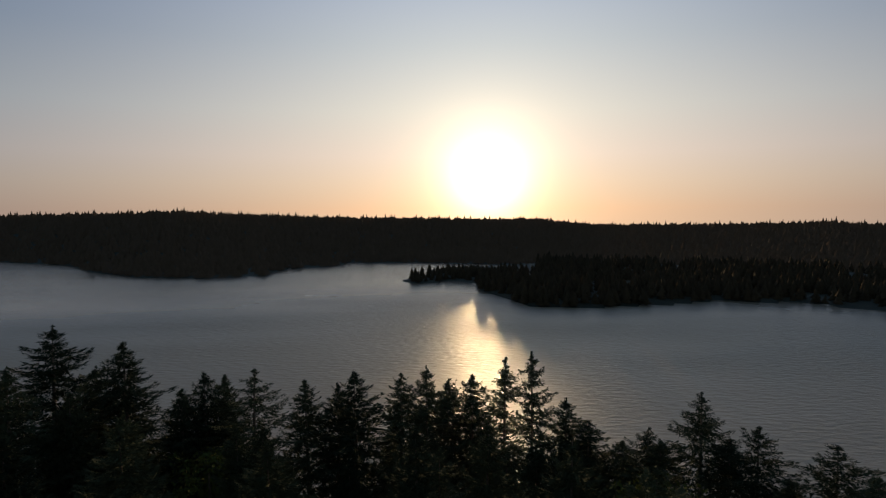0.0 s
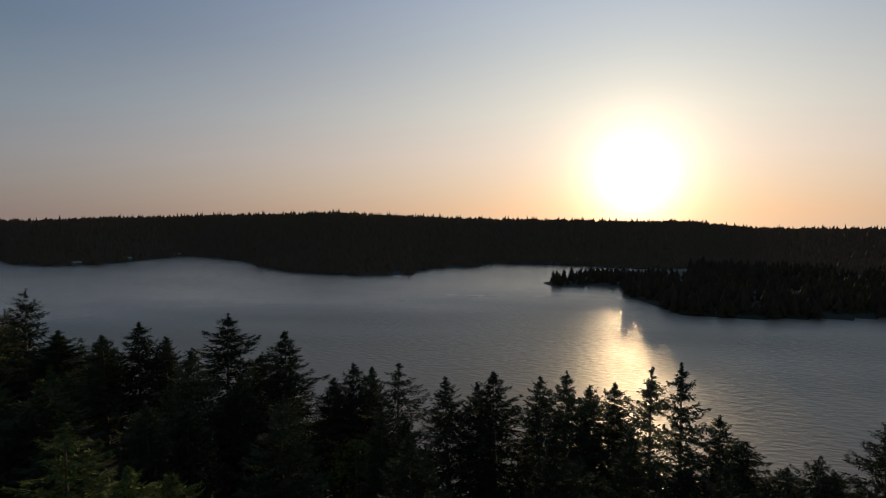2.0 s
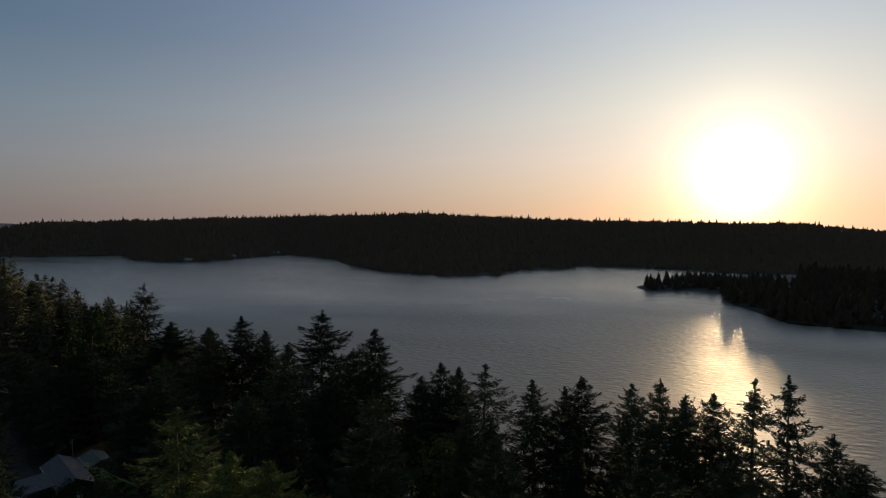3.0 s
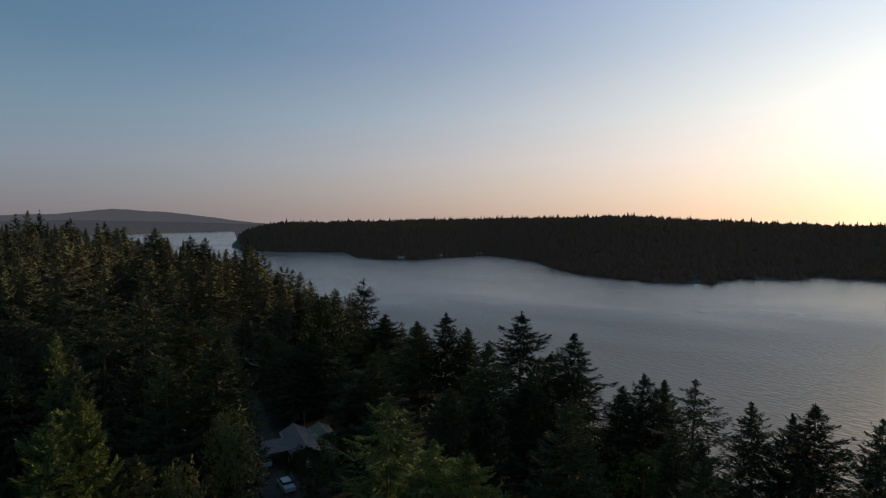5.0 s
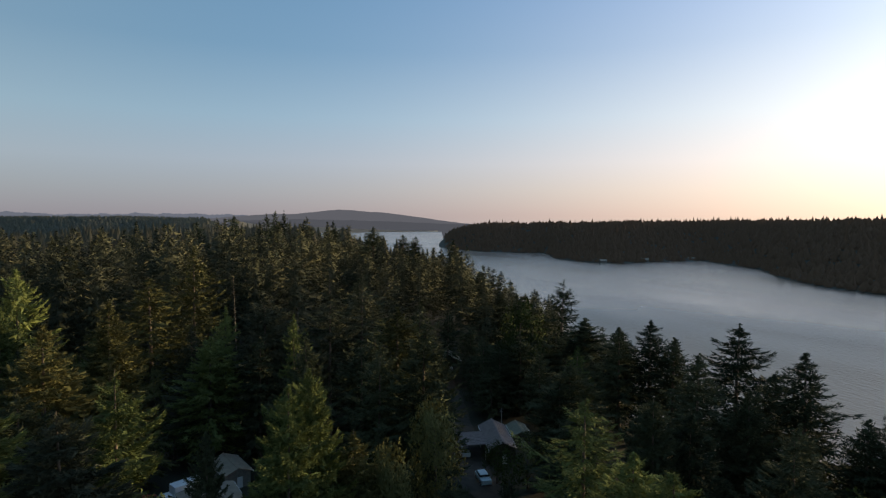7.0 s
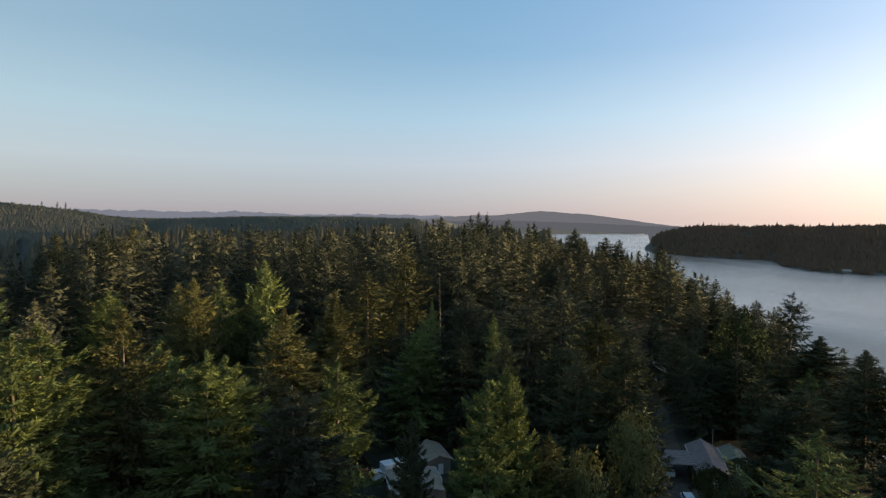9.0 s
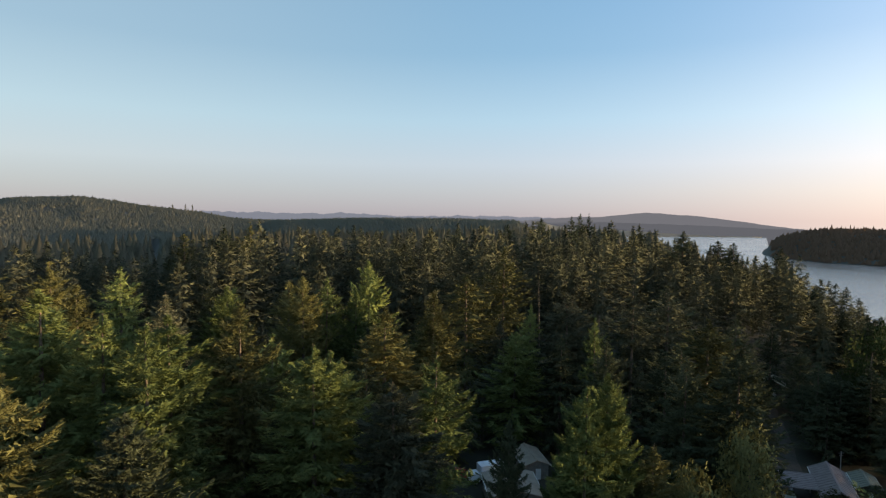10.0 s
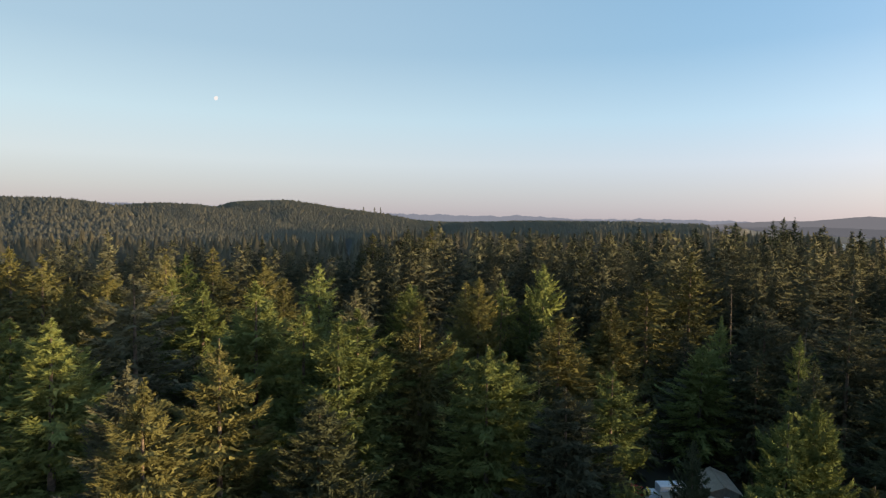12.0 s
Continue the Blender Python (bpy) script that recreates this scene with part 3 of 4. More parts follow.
WORDS = {("spruce", "green"): "tall green spruce with drooping sunlit boughs", ("spruce", "dark"): "tall dark spruce in the shaded stand",
         ("spruce", "gold"): "spruce with a crown browned by hanging cones", ("spruce", "grey"): "grey-green spruce hung with dull lichen",
         ("fir", "green"): "dense green fir with a pointed top", ("fir", "dark"): "dense dark fir with a pointed top", ("fir", "gold"): "dense olive fir lit golden by low sun",
         ("fir", "grey"): "dull grey-green fir among taller trees", ("open", "green"): "open-branched young spruce in fresh green", ("open", "gold"): "open-branched spruce lit golden at its tips",
         ("open", "dark"): "open-branched dark spruce with gaps in its crown", ("open", "grey"): "grey open-branched spruce with bare inner boughs", ("sparse", "dark"): "thin ragged spruce with a sparse spiky top",
         ("sparse", "green"): "thin light-green spruce with sparse upper boughs", ("sparse", "gold"): "thin brownish spruce with sparse upper boughs", ("sparse", "grey"): "thin grey spruce, half bare",
         ("broad", "olive"): "leafy alder, sunlight put into its pale olive leaves", ("broad", "green"): "leafy green alder beside the conifers", ("broad", "broad"): "rounded leafy alder low among the conifers"}
turn_rg = random.Random(5)


def plant(kind, x, y, top, reach, tint="green", detail=True):
    """One tree, its tip at the height top, rooted in the ground at x, y."""
    z = float(ground(x, y)) - 0.15
    i = turn_rg.randrange(4 if kind in ("spruce", "fir") else 3)
    far = math.hypot(x, y)
    if detail:
        grade = 4 if far < 68 else 0 if far < 84 else 1 if far < 125 else 2
    else:
        grade = 1 if far < 96 else 5
    if kind == "broad":
        grade = 0 if far < 90 and detail else 1
    if kind != "broad" and detail and y > abs(x) * 0.9:
        grade, reach = 3, reach * 1.12
    r0, h0 = SIZE.get(kind, (5.0, 30.0))
    name = {"fir": "fir_tree", "broad": "alder_tree"}.get(kind, "spruce_tree")
    root = tagged(new(name), WORDS.get((kind, tint), "conifer in the lakeside stand"), "tree", "trees of the near wood")
    root.location = (x, y, z)
    root.rotation_euler = (radians(turn_rg.uniform(-1.2, 1.2)), radians(turn_rg.uniform(-1.2, 1.2)), turn_rg.uniform(0, 6.283))
    root.scale = (reach / r0, reach / r0, max(top - z, 3) / h0)
    for part_name, me, m in (("trunk", STEM[(kind, grade), i], M_BARK), ("crown", CROWN[(kind, grade), i], TINT[tint])):
        p = new(part_name, me)
        p.parent = root
        p.material_slots[0].link = "OBJECT"
        p.material_slots[0].material = m
    return root


# small trees for the woods that are too many to count
def wood_stock(seed, whorls, per, sprays):
    v, f = conifer_crown(seed, whorls, per, sprays, 0.70, 0.16, (11.0, 14.0, 17.0, 12.0, 19.0, 15.0)[seed % 6], 0.75, 0.38, 0.05, 0.20, 0.3, 0.30, 3, 0.6)
    # a plain three-sided stem
    t = np.array([(math.cos(a) * 0.28, math.sin(a) * 0.28, -0.5) for a in (0, 2.1, 4.2)] + [(0, 0, 27.0)])
    return fluffed(np.concatenate([v, t]), np.concatenate([f, np.array([(0, 1, 3), (1, 2, 3), (2, 0, 3)]) + len(v)]), 0.0, 0.8)


def skirt_tree(seed, tiers, sides, share=0.8, lift=1.0, full=0.75):
    """A far conifer: ragged closed skirts of foliage, one above another."""
    rg = np.random.default_rng(seed)
    V, F = [], []
    for t in range(tiers):
        u = t / tiers
        z = 30 * (0.04 + 0.84 * u)
        rad = 5.0 * (1 - u) ** full
        a = rg.uniform(0, 6.283) + np.arange(sides) / sides * 6.283 + rg.normal(0, 0.12, sides)
        r = rad * np.where(np.arange(sides) % 2, 0.62, 1.15) * rg.uniform(0.82, 1.18, sides)
        b = len(V)
        V.append(np.array([rg.normal(0, 0.15), rg.normal(0, 0.15), min(z + 30 / tiers * 1.8, 30)]))
        V += [np.array([np.cos(a[k]) * r[k], np.sin(a[k]) * r[k], z - r[k] * 0.18 + rg.normal(0, 0.5)]) for k in range(sides)]
        F += [[b, b + 1 + k, b + 1 + (k + 1) % sides] for k in range(sides)]
    return fluffed(np.array(V), np.array(F), 0.0, share, lift)


def forest(name, label, stocks, places, heights, reach, mat, seed):
    """Woods of many alike trees as one mesh."""
    rg = np.random.default_rng(seed)
    n = len(places)
    which = rg.integers(0, len(stocks), n)
    spin = rg.uniform(0, 6.283, n)
    V, F, T, N, off = [], [], [], [], 0
    tone = np.clip(rg.normal(0.5, 0.28, n), 0, 1)
    for s, (v, f, vn) in enumerate(stocks):
        k = np.where(which == s)[0]
        if not len(k):
            continue
        c, d = np.cos(spin[k])[:, None], np.sin(spin[k])[:, None]
        sx, sz = (reach[k] / 5.0)[:, None], (heights[k] / 30.0)[:, None]
        x = (v[:, 0] * c - v[:, 1] * d) * sx + places[k, 0:1]
        y = (v[:, 0] * d + v[:, 1] * c) * sx + places[k, 1:2]
        z = v[:, 2] * sz + places[k, 2:3]
        V.append(np.stack([x, y, z], -1).reshape(-1, 3))
        F.append((f[None] + (np.arange(len(k)) * len(v))[:, None, None] + off).reshape(-1, 3))
        T.append(np.repeat(tone[k], len(v)))
        N.append(np.stack([vn[:, 0] * c - vn[:, 1] * d, vn[:, 0] * d + vn[:, 1] * c, np.broadcast_to(vn[:, 2], x.shape)], -1).reshape(-1, 3))
        off += len(k) * len(v)
    me = mesh_of(name, np.concatenate(V), np.concatenate(F), mat, np.concatenate(T), np.concatenate(N))
    return tagged(new(name, me), label, "woods", kind="stuff")


def scatter(seed, az0, az1, r0, r1, step):
    """Uneven places over a sector, about step metres apart."""
    rg = np.random.default_rng(seed)
    area = radians(az1 - az0) * (r1 * r1 - r0 * r0) / 2
    n = int(area / step ** 2)
    az = rg.uniform(az0, az1, n)
    r = np.sqrt(rg.uniform(r0 * r0, r1 * r1, n))
    x, y = -np.sin(np.radians(az)) * r, np.cos(np.radians(az)) * r
    return az, r, np.stack([x, y, ground(x, y)], -1), rg


def elevation(r, z):
    return np.degrees(np.arctan2(z - EYE_Z, r))


FAR_STOCK = [skirt_tree(200 + i, 3, 6, 0.97, 6.0) for i in range(8)]
SPIT_STOCK = [skirt_tree(260 + i, 4, 7, 0.75, 0.9) for i in range(8)]
SOFT_STOCK = [skirt_tree(240 + i, 2, 5, 0.96, 4.0, 0.7) for i in range(8)]
HILL_STOCK = [skirt_tree(220 + i, 7, 9, 0.88, 1.6) for i in range(8)]
MID_STOCK = [wood_stock(300 + i, 20, 5, 20) for i in range(6)]

# woods on the far shore
az, r, p, rg = scatter(11, -42, 60.5, 560, 1560, 6.6)
h = np.clip(rg.normal(8.5, 2.0, len(r)), 4, 18)
back = r > curve(FAR, az) + 4
ok = back & (p[:, 2] > 0.3) & (r < curve(CREST, az) + 70)
h = np.where(r - curve(FAR, az) < 25, h * 0.75, h)
tall = rg.random(len(r)) < 0.06                               # a few trees stand out above the rest
h = np.where(tall, h * rg.uniform(1.3, 1.9, len(r)), h)
ok &= elevation(r, p[:, 2] + h) < curve(SKYLINE, az) + np.where(tall, 0.42, 0.22)
forest("far_shore_woods", "dark conifer woods covering the far shore hills", FAR_STOCK, p[ok], h[ok], np.where(tall, h * 0.17 + 1.0, h * 0.26 + 2.6)[ok], M_FAR_HAZE, 1)

# the spit and its low woods
az, r, p, rg = scatter(12, -42, 4, 405, 760, 6.5)
front, behind = curve(SPIT_FRONT, az), curve(SPIT_BACK, az)
ok = (p[:, 2] > 0.8) & (r > front + 2) & ((r < behind) | (az < -8.6)) & (r < curve(FAR, az) + 10)
h = np.clip(rg.normal(9.5, 2.6, len(r)), 3, 15)
h = np.where(az > -3.4, h * 0.85, h)
ok &= (az < -9) | (elevation(r, p[:, 2] + h) < -5.25 + rg.normal(0, 0.12, len(r)))
ok &= ~((az < -14) & (r > front + 60) & (ripple(p[:, 0], p[:, 1], 160, 2.5) > 0.35))
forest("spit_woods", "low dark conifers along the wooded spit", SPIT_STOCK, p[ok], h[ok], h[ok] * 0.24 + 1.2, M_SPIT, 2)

# inland woods and the hills behind them
az, r, p, rg = scatter(13, 70, 146, 720, 1960, 5.1)
h = np.clip(rg.normal(5.6, 1.3, len(r)), 3.0, 13)
h = np.where(rg.random(len(r)) < 0.04, h * rg.uniform(1.3, 1.8, len(r)), h)
ok = (p[:, 2] > 0.5) & (r < np.where(az > 92, 1960, curve(CREST, az) + 350)) & ~((az < 80) & (r > curve(NEAR, az)))
ok &= elevation(r, p[:, 2] + h) < curve(SKYLINE, az) + 0.2
ok &= ~((np.abs(az - 114.6) < 0.25) & (r < 1300) & (elevation(r, p[:, 2] + h) > -3.5))
# the slopes that face the lake; those behind the crests stay bare
order = np.argsort(r)
crest_seen = np.full(200, -90.0)
seen = np.zeros(len(r), bool)
for k in order:
    b = int((az[k] - 69) * 2)
    seen[k] = math.degrees(math.atan2(p[k, 2] + h[k] - EYE_Z, r[k])) > crest_seen[b] - 0.04
    crest_seen[b] = max(crest_seen[b], math.degrees(math.atan2(p[k, 2] - EYE_Z, r[k])) - 0.05)
ok &= seen
az2, r2, p2, rg = scatter(16, 73, 80.4, 1000, 2950, 13.0)
ok2 = (p2[:, 2] > 0.5) & (r2 < curve(NEAR, az2) - 10)
p, h, ok = np.concatenate([p, p2]), np.concatenate([h, rg.uniform(6, 11, len(r2))]), np.concatenate([ok, ok2])
forest("inland_woods", "conifer woods on the inland hills, haze put into their colour", SOFT_STOCK, p[ok], h[ok], h[ok] * 0.22 + 1.9, M_HILL, 3)

# nearer woods between the stand and the hills; silhouettes stay under the edge of the wood
EDGE = [(28, -13), (36, -11), (41, -9.8), (44, -9), (46, -8.4), (48, -8), (50, -7.6), (53, -6), (55, -5), (57, -3.4), (59, -3), (61, -2.6), (64, -2.0), (66, -1.6), (69, -0.9), (72, -0.35), (75, -0.1), (78, -0.15),
        (82, -0.25), (86, -0.4), (90, -0.9), (95, -1.1), (99, -0.9), (103, -0.85), (107, -1.3), (112.5, -1.6), (114, -3.2), (118, -2.5), (130, -2.2), (145, -2.0)]
FAR_EDGE = [(56, -3.5), (66, -1.6), (78, -0.3), (90, -0.9), (95, -1.3), (105, -1.3), (125, -1.4), (145, -1.4)]


def wood_ring(name, label, stocks, seed, r0, r1, step, az0, tall, uneven, mat=M_WOODS, edge=EDGE):
    az, r, p, rg = scatter(seed, az0, 146, r0, r1, step)
    rise = smooth((az - 68) / 5) * smooth((114 - az) / 4)                 # the tallest trees crown the headland and the stand inland of it
    h = np.clip(rg.normal(tall, np.where(az < 84, 3.2, uneven), len(r)) + 12 * rise, 14, 46)
    lim = curve(edge, az) + rg.normal(-0.2, 0.35, len(r))
    h = np.minimum(h, EYE_Z + r * np.tan(np.radians(lim)) - p[:, 2])
    h *= np.maximum(0.80 + 0.22 * np.clip(ripple(p[:, 0], p[:, 1], 55, 7.0) * 1.6 + 0.5, -0.6, 1), 0.93 * rise)
    ok = (p[:, 2] > 2.5) & (h > 9) & (ripple(p[:, 0], p[:, 1], 38, 8.0) > -0.4)
    ok &= ~((np.abs(az - 114.6) < 0.28) & (elevation(r, p[:, 2] + h) > -3.6))
    return forest(name, label, stocks, p[ok], h[ok], np.clip(h[ok] * 0.25, 3.6, 9.0) * np.random.default_rng(seed).uniform(0.75, 1.25, ok.sum()), mat, seed)


wood_ring("middle_woods", "close stand of tall conifers, olive and dark green", MID_STOCK, 14, 172, 340, 10.5, 42, 29, 7.0)
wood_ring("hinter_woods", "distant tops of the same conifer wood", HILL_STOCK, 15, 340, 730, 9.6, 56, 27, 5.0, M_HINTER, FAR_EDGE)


def limbs(seed):
    """Bare broken limbs of a dead tree, 30 m tall."""
    rg = np.random.default_rng(seed)
    m = 60
    z = rg.uniform(8, 29, m)
    a = rg.uniform(0, 6.283, m)
    ln = rg.uniform(0.4, 1.6, m) * (1.25 - z / 30)
    d = unit(np.stack([np.cos(a), np.sin(a), rg.uniform(-0.3, 0.35, m)], -1))
    p = np.stack([0 * a, 0 * a, z], -1)
    v1, f1 = blades(p, d, np.stack([-np.sin(a), np.cos(a), 0 * a], -1), ln, np.full(m, 0.05))
    v2, f2 = blades(p, d, np.tile([0, 0, 1.0], (m, 1)), ln, np.full(m, 0.05))
    return np.concatenate([v1, v2]), np.concatenate([f1, f2 + len(v1)])


M_DEAD = plain("bleached_dead_wood", (0.09, 0.075, 0.06), (0.18, 0.155, 0.13), 2.0, 0.85, 0, 0.3)
DEAD_WOOD = []
for i in range(3):
    v, sides, rings = stem(foot=0.20)
    q = [[a_ * rings + b_, ((a_ + 1) % sides) * rings + b_, ((a_ + 1) % sides) * rings + b_ + 1, a_ * rings + b_ + 1] for a_ in range(sides) for b_ in range(rings - 1)]
    tri = np.array([t for f in q for t in (f[:3], [f[0], f[2], f[3]])])
    lv, lf = limbs(400 + i)
    DEAD_WOOD.append(mesh_of("trunk", np.concatenate([v, lv]), np.concatenate([tri, lf + len(v)]), M_DEAD))


def snag(az, r, top):
    """A bleached dead tree standing in the wood; top is the height of its tip in degrees."""
    q = bearing(az, r)
    z = float(ground(q.x, q.y)) - 0.2
    root = tagged(new("dead_tree"), "bleached bare trunk standing dead among living conifers", "dead tree", "dead trees in the wood")
    root.location = (q.x, q.y, z)
    root.rotation_euler = (0.02 * math.sin(az), 0.02 * math.cos(az * 3), az)
    root.scale = (1, 1, (EYE_Z + r * math.tan(radians(top)) - z) / 30)
    p = new("trunk", DEAD_WOOD[int(az) % 3])
    p.parent = root

# ---- buildings, vehicles and the drive ----
M_ROOF = plain("weathered_roof_panels", (0.150, 0.116, 0.106), (0.215, 0.170, 0.156), 1.2, 0.65, 0, 0.1)
M_ROOF2 = plain("mossy_roof_panels", (0.13, 0.135, 0.10), (0.20, 0.20, 0.155), 1.0, 0.75, 0, 0.1)
M_ROOF3 = plain("pale_roof_felt", (0.21, 0.175, 0.135), (0.30, 0.255, 0.20), 0.9, 0.8, 0, 0.1)
M_WALL = plain("brown_cladding", (0.05, 0.038, 0.028), (0.09, 0.07, 0.055), 2.0, 0.8, 0, 0.2)
M_WALL2 = plain("pale_cladding", (0.16, 0.145, 0.125), (0.24, 0.22, 0.19), 2.0, 0.8, 0, 0.2)
M_TRIM = plain("white_trim", (0.62, 0.62, 0.60), (0.75, 0.75, 0.72), 4.0, 0.5)
M_POST = plain("grey_post", (0.30, 0.29, 0.27), (0.42, 0.41, 0.38), 3.0, 0.6)
M_STEEL = plain("galvanised_steel", (0.45, 0.45, 0.46), (0.60, 0.60, 0.62), 5.0, 0.4, 0.8)
M_PAINT_W = plain("white_vehicle_paint", (0.62, 0.68, 0.72), (0.74, 0.78, 0.80), 1.5, 0.3)
M_PAINT_B = plain("pale_blue_vehicle_paint", (0.42, 0.56, 0.62), (0.52, 0.66, 0.72), 1.5, 0.3)
M_PAINT_R = plain("red_vehicle_paint", (0.34, 0.012, 0.02), (0.45, 0.02, 0.03), 1.5, 0.35)
M_TYRE = plain("tyre_rubber", (0.015, 0.015, 0.015), (0.03, 0.03, 0.03), 8.0, 0.9)
M_DARKGLASS = plain("dark_window_glass", (0.02, 0.025, 0.03), (0.035, 0.04, 0.045), 2.0, 0.08)


def part(name, bm, mat, parent, label=""):
    """Links a bmesh as one mesh under a thing or a part."""
    me = bpy.data.meshes.new(name)
    bmesh.ops.recalc_face_normals(bm, faces=bm.faces)
    bm.to_mesh(me)
    bm.free()
    me.materials.append(mat)
    ob = new(name, me)
    ob.parent = parent
    return tagged(ob, label) if label else ob


def block(cx, cy, cz, sx, sy, sz, bevel=0.03, slant=0.0):
    """A box with softened edges; slant pulls its top in."""
    bm = bmesh.new()
    bmesh.ops.create_cube(bm, size=1.0)
    for v in bm.verts:
        k = 1 - slant if v.co.z > 0 else 1
        v.co = Vector((cx + v.co.x * sx * k, cy + v.co.y * sy * k, cz + v.co.z * sz))
    if bevel:
        bmesh.ops.bevel(bm, geom=list(bm.edges), offset=bevel, segments=2, affect="EDGES", profile=0.6)
    return bm


def slab(a, b, c, d, thick):
    """A sloping sheet between four corners."""
    bm = bmesh.new()
    a, b, c, d = (Vector(p) for p in (a, b, c, d))
    n = (b - a).cross(d - a).normalized()
    n = n if n.z > 0 else -n

    def lay(p, lift, t):
        lo = [bm.verts.new(q + n * lift) for q in p]
        hi = [bm.verts.new(q + n * (lift + t)) for q in p]
        bm.faces.new(lo), bm.faces.new(hi)
        for k in range(4):
            bm.faces.new((lo[k], lo[(k + 1) % 4], hi[(k + 1) % 4], hi[k]))

    lay((a, b, c, d), 0, thick)
    return bm


def seams(a, b, c, d, lift, count, mat, parent):
    """Raised seams that run up a roof sheet, each a strip of its own."""
    a, b, c, d = (Vector(p) for p in (a, b, c, d))
    w = 0.03 / max((b - a).length, 0.1)
    up = Vector((0, 0, lift))
    for k in range(count):
        f = (k + 0.5) / count
        part("roof_seam", slab(a.lerp(b, f - w) + up, a.lerp(b, f + w) + up, d.lerp(c, f + w) + up, d.lerp(c, f - w) + up, 0.05), mat, parent)


def base_at(name, x, y, turn, label, category, group=""):
    root = tagged(new(name), label, category, group)
    root.location = (x, y, float(ground(x, y)) - 0.05)
    root.rotation_euler = (0, 0, radians(turn))
    return root


def gabled(name, x, y, turn, length, width, eave, ridge, wall_mat, roof_mat, label, ribs=12, over=0.45):
    """A small gabled building, its ridge along its own x axis."""
    root = base_at(name, x, y, turn, label, "house")
    bm = bmesh.new()
    l, w = length / 2, width / 2
    prof = [(-w, -0.6), (w, -0.6), (w, eave), (0, ridge), (-w, eave)]
    ends = [[bm.verts.new((sx * l, py, pz)) for py, pz in prof] for sx in (-1, 1)]
    bm.faces.new(ends[0]), bm.faces.new(ends[1])
    for k in range(5):
        bm.faces.new((ends[0][k], ends[0][(k + 1) % 5], ends[1][(k + 1) % 5], ends[1][k]))
    part("wall", bm, wall_mat, root)
    slope = (ridge - eave) / w
    lo = eave - over * slope
    for sgn in (-1, 1):
        four = ((-l - over, sgn * (w + over), lo + 0.02), (l + over, sgn * (w + over), lo + 0.02), (l + over, 0, ridge + 0.02), (-l - over, 0, ridge + 0.02))
        sheet = part("roof_sheet", slab(*four, 0.12), roof_mat, root)
        seams(*four, 0.125, ribs, roof_mat, sheet)
        part("gutter", block(0, sgn * (w + over + 0.06), lo + 0.02, length + 2 * over, 0.12, 0.12, 0.02), M_TRIM, root)
    part("ridge_cap", block(0, 0, ridge + 0.16, length + 2 * over, 0.35, 0.08, 0.02), roof_mat, root)
    for k in (-0.28, 0.28):
        for sgn in (-1, 1):
            win = part("window", block(k * length, sgn * (w + 0.03), eave * 0.58, 1.3, 0.10, 1.1, 0.015), M_TRIM, root)
            part("pane", block(k * length, sgn * (w + 0.07), eave * 0.58, 1.12, 0.06, 0.92, 0), M_DARKGLASS, win)
    part("door", block(l + 0.03, 0.3, 1.0, 0.08, 0.9, 2.05, 0.01), M_TRIM, root)
    return root


def wheel(x, y, r, w, parent):
    bm = bmesh.new()
    bmesh.ops.create_cone(bm, cap_ends=True, segments=18, radius1=r, radius2=r, depth=w, matrix=Matrix.Translation((x, y, r)) @ Matrix.Rotation(math.pi / 2, 4, "X"))
    t = part("tyre", bm, M_TYRE, parent)
    bm = bmesh.new()
    bmesh.ops.create_cone(bm, cap_ends=True, segments=14, radius1=r * 0.58, radius2=r * 0.5, depth=w + 0.03, matrix=Matrix.Translation((x, y, r)) @ Matrix.Rotation(math.pi / 2, 4, "X"))
    part("rim", bm, M_STEEL, t)


def vehicle(name, x, y, turn, length, width, high, paint, label, van=False):
    """A parked car or van, its nose along its own x axis."""
    root = base_at(name, x, y, turn, label, "vehicle", "parked vehicles")
    body_h = high * (0.5 if not van else 0.55)
    part("body", block(0, 0, 0.32 + body_h / 2, length, width, body_h, 0.12), paint, root)
    cab = part("cabin", block(-length * (0.08 if not van else 0.10), 0, 0.30 + body_h + (high - body_h - 0.3) / 2, length * (0.56 if not van else 0.72), width * 0.92, high - body_h - 0.28, 0.10, slant=0.16), paint, root)
    part("window_band", block(-length * (0.08 if not van else 0.10), 0, 0.30 + body_h + (high - body_h - 0.3) * 0.48, length * (0.545 if not van else 0.70), width * 0.935, (high - body_h) * 0.42, 0.04, slant=0.07), M_DARKGLASS, cab)
    for sx in (-0.31, 0.31):
        for sy in (-1, 1):
            wheel(sx * length, sy * (width / 2 - 0.1), 0.33, 0.22, root)
    for sy in (-1, 1):
        part("headlight", block(length / 2, sy * width * 0.34, 0.75, 0.08, 0.32, 0.16, 0.02), M_TRIM, root)
    return root


# the house in the clearing by the drive
AX = math.degrees(math.atan2(-4.3, 9.5))
gabled("house", -91.9, 64.6, AX, 12.2, 4.5, 2.9, 4.0, M_WALL, M_ROOF, "long brown house with a weathered mauve-grey metal roof", 14, 0.35)
annex = gabled("annex", -93.6, 71.0, AX, 6.0, 3.2, 2.5, 3.2, M_WALL, M_ROOF2, "low annex with a mossy grey-green roof beside the house", 8, 0.3)
port = base_at("carport", -93.2, 59.0, AX, "open carport with a flat brown roof on slim posts", "carport")
four = ((-3.3, -3.2, 2.75), (3.3, -3.2, 2.75), (3.3, 3.1, 3.05), (-3.3, 3.1, 3.05))
seams(*four, 0.125, 9, M_ROOF, part("roof_sheet", slab(*four, 0.12), M_ROOF, port))
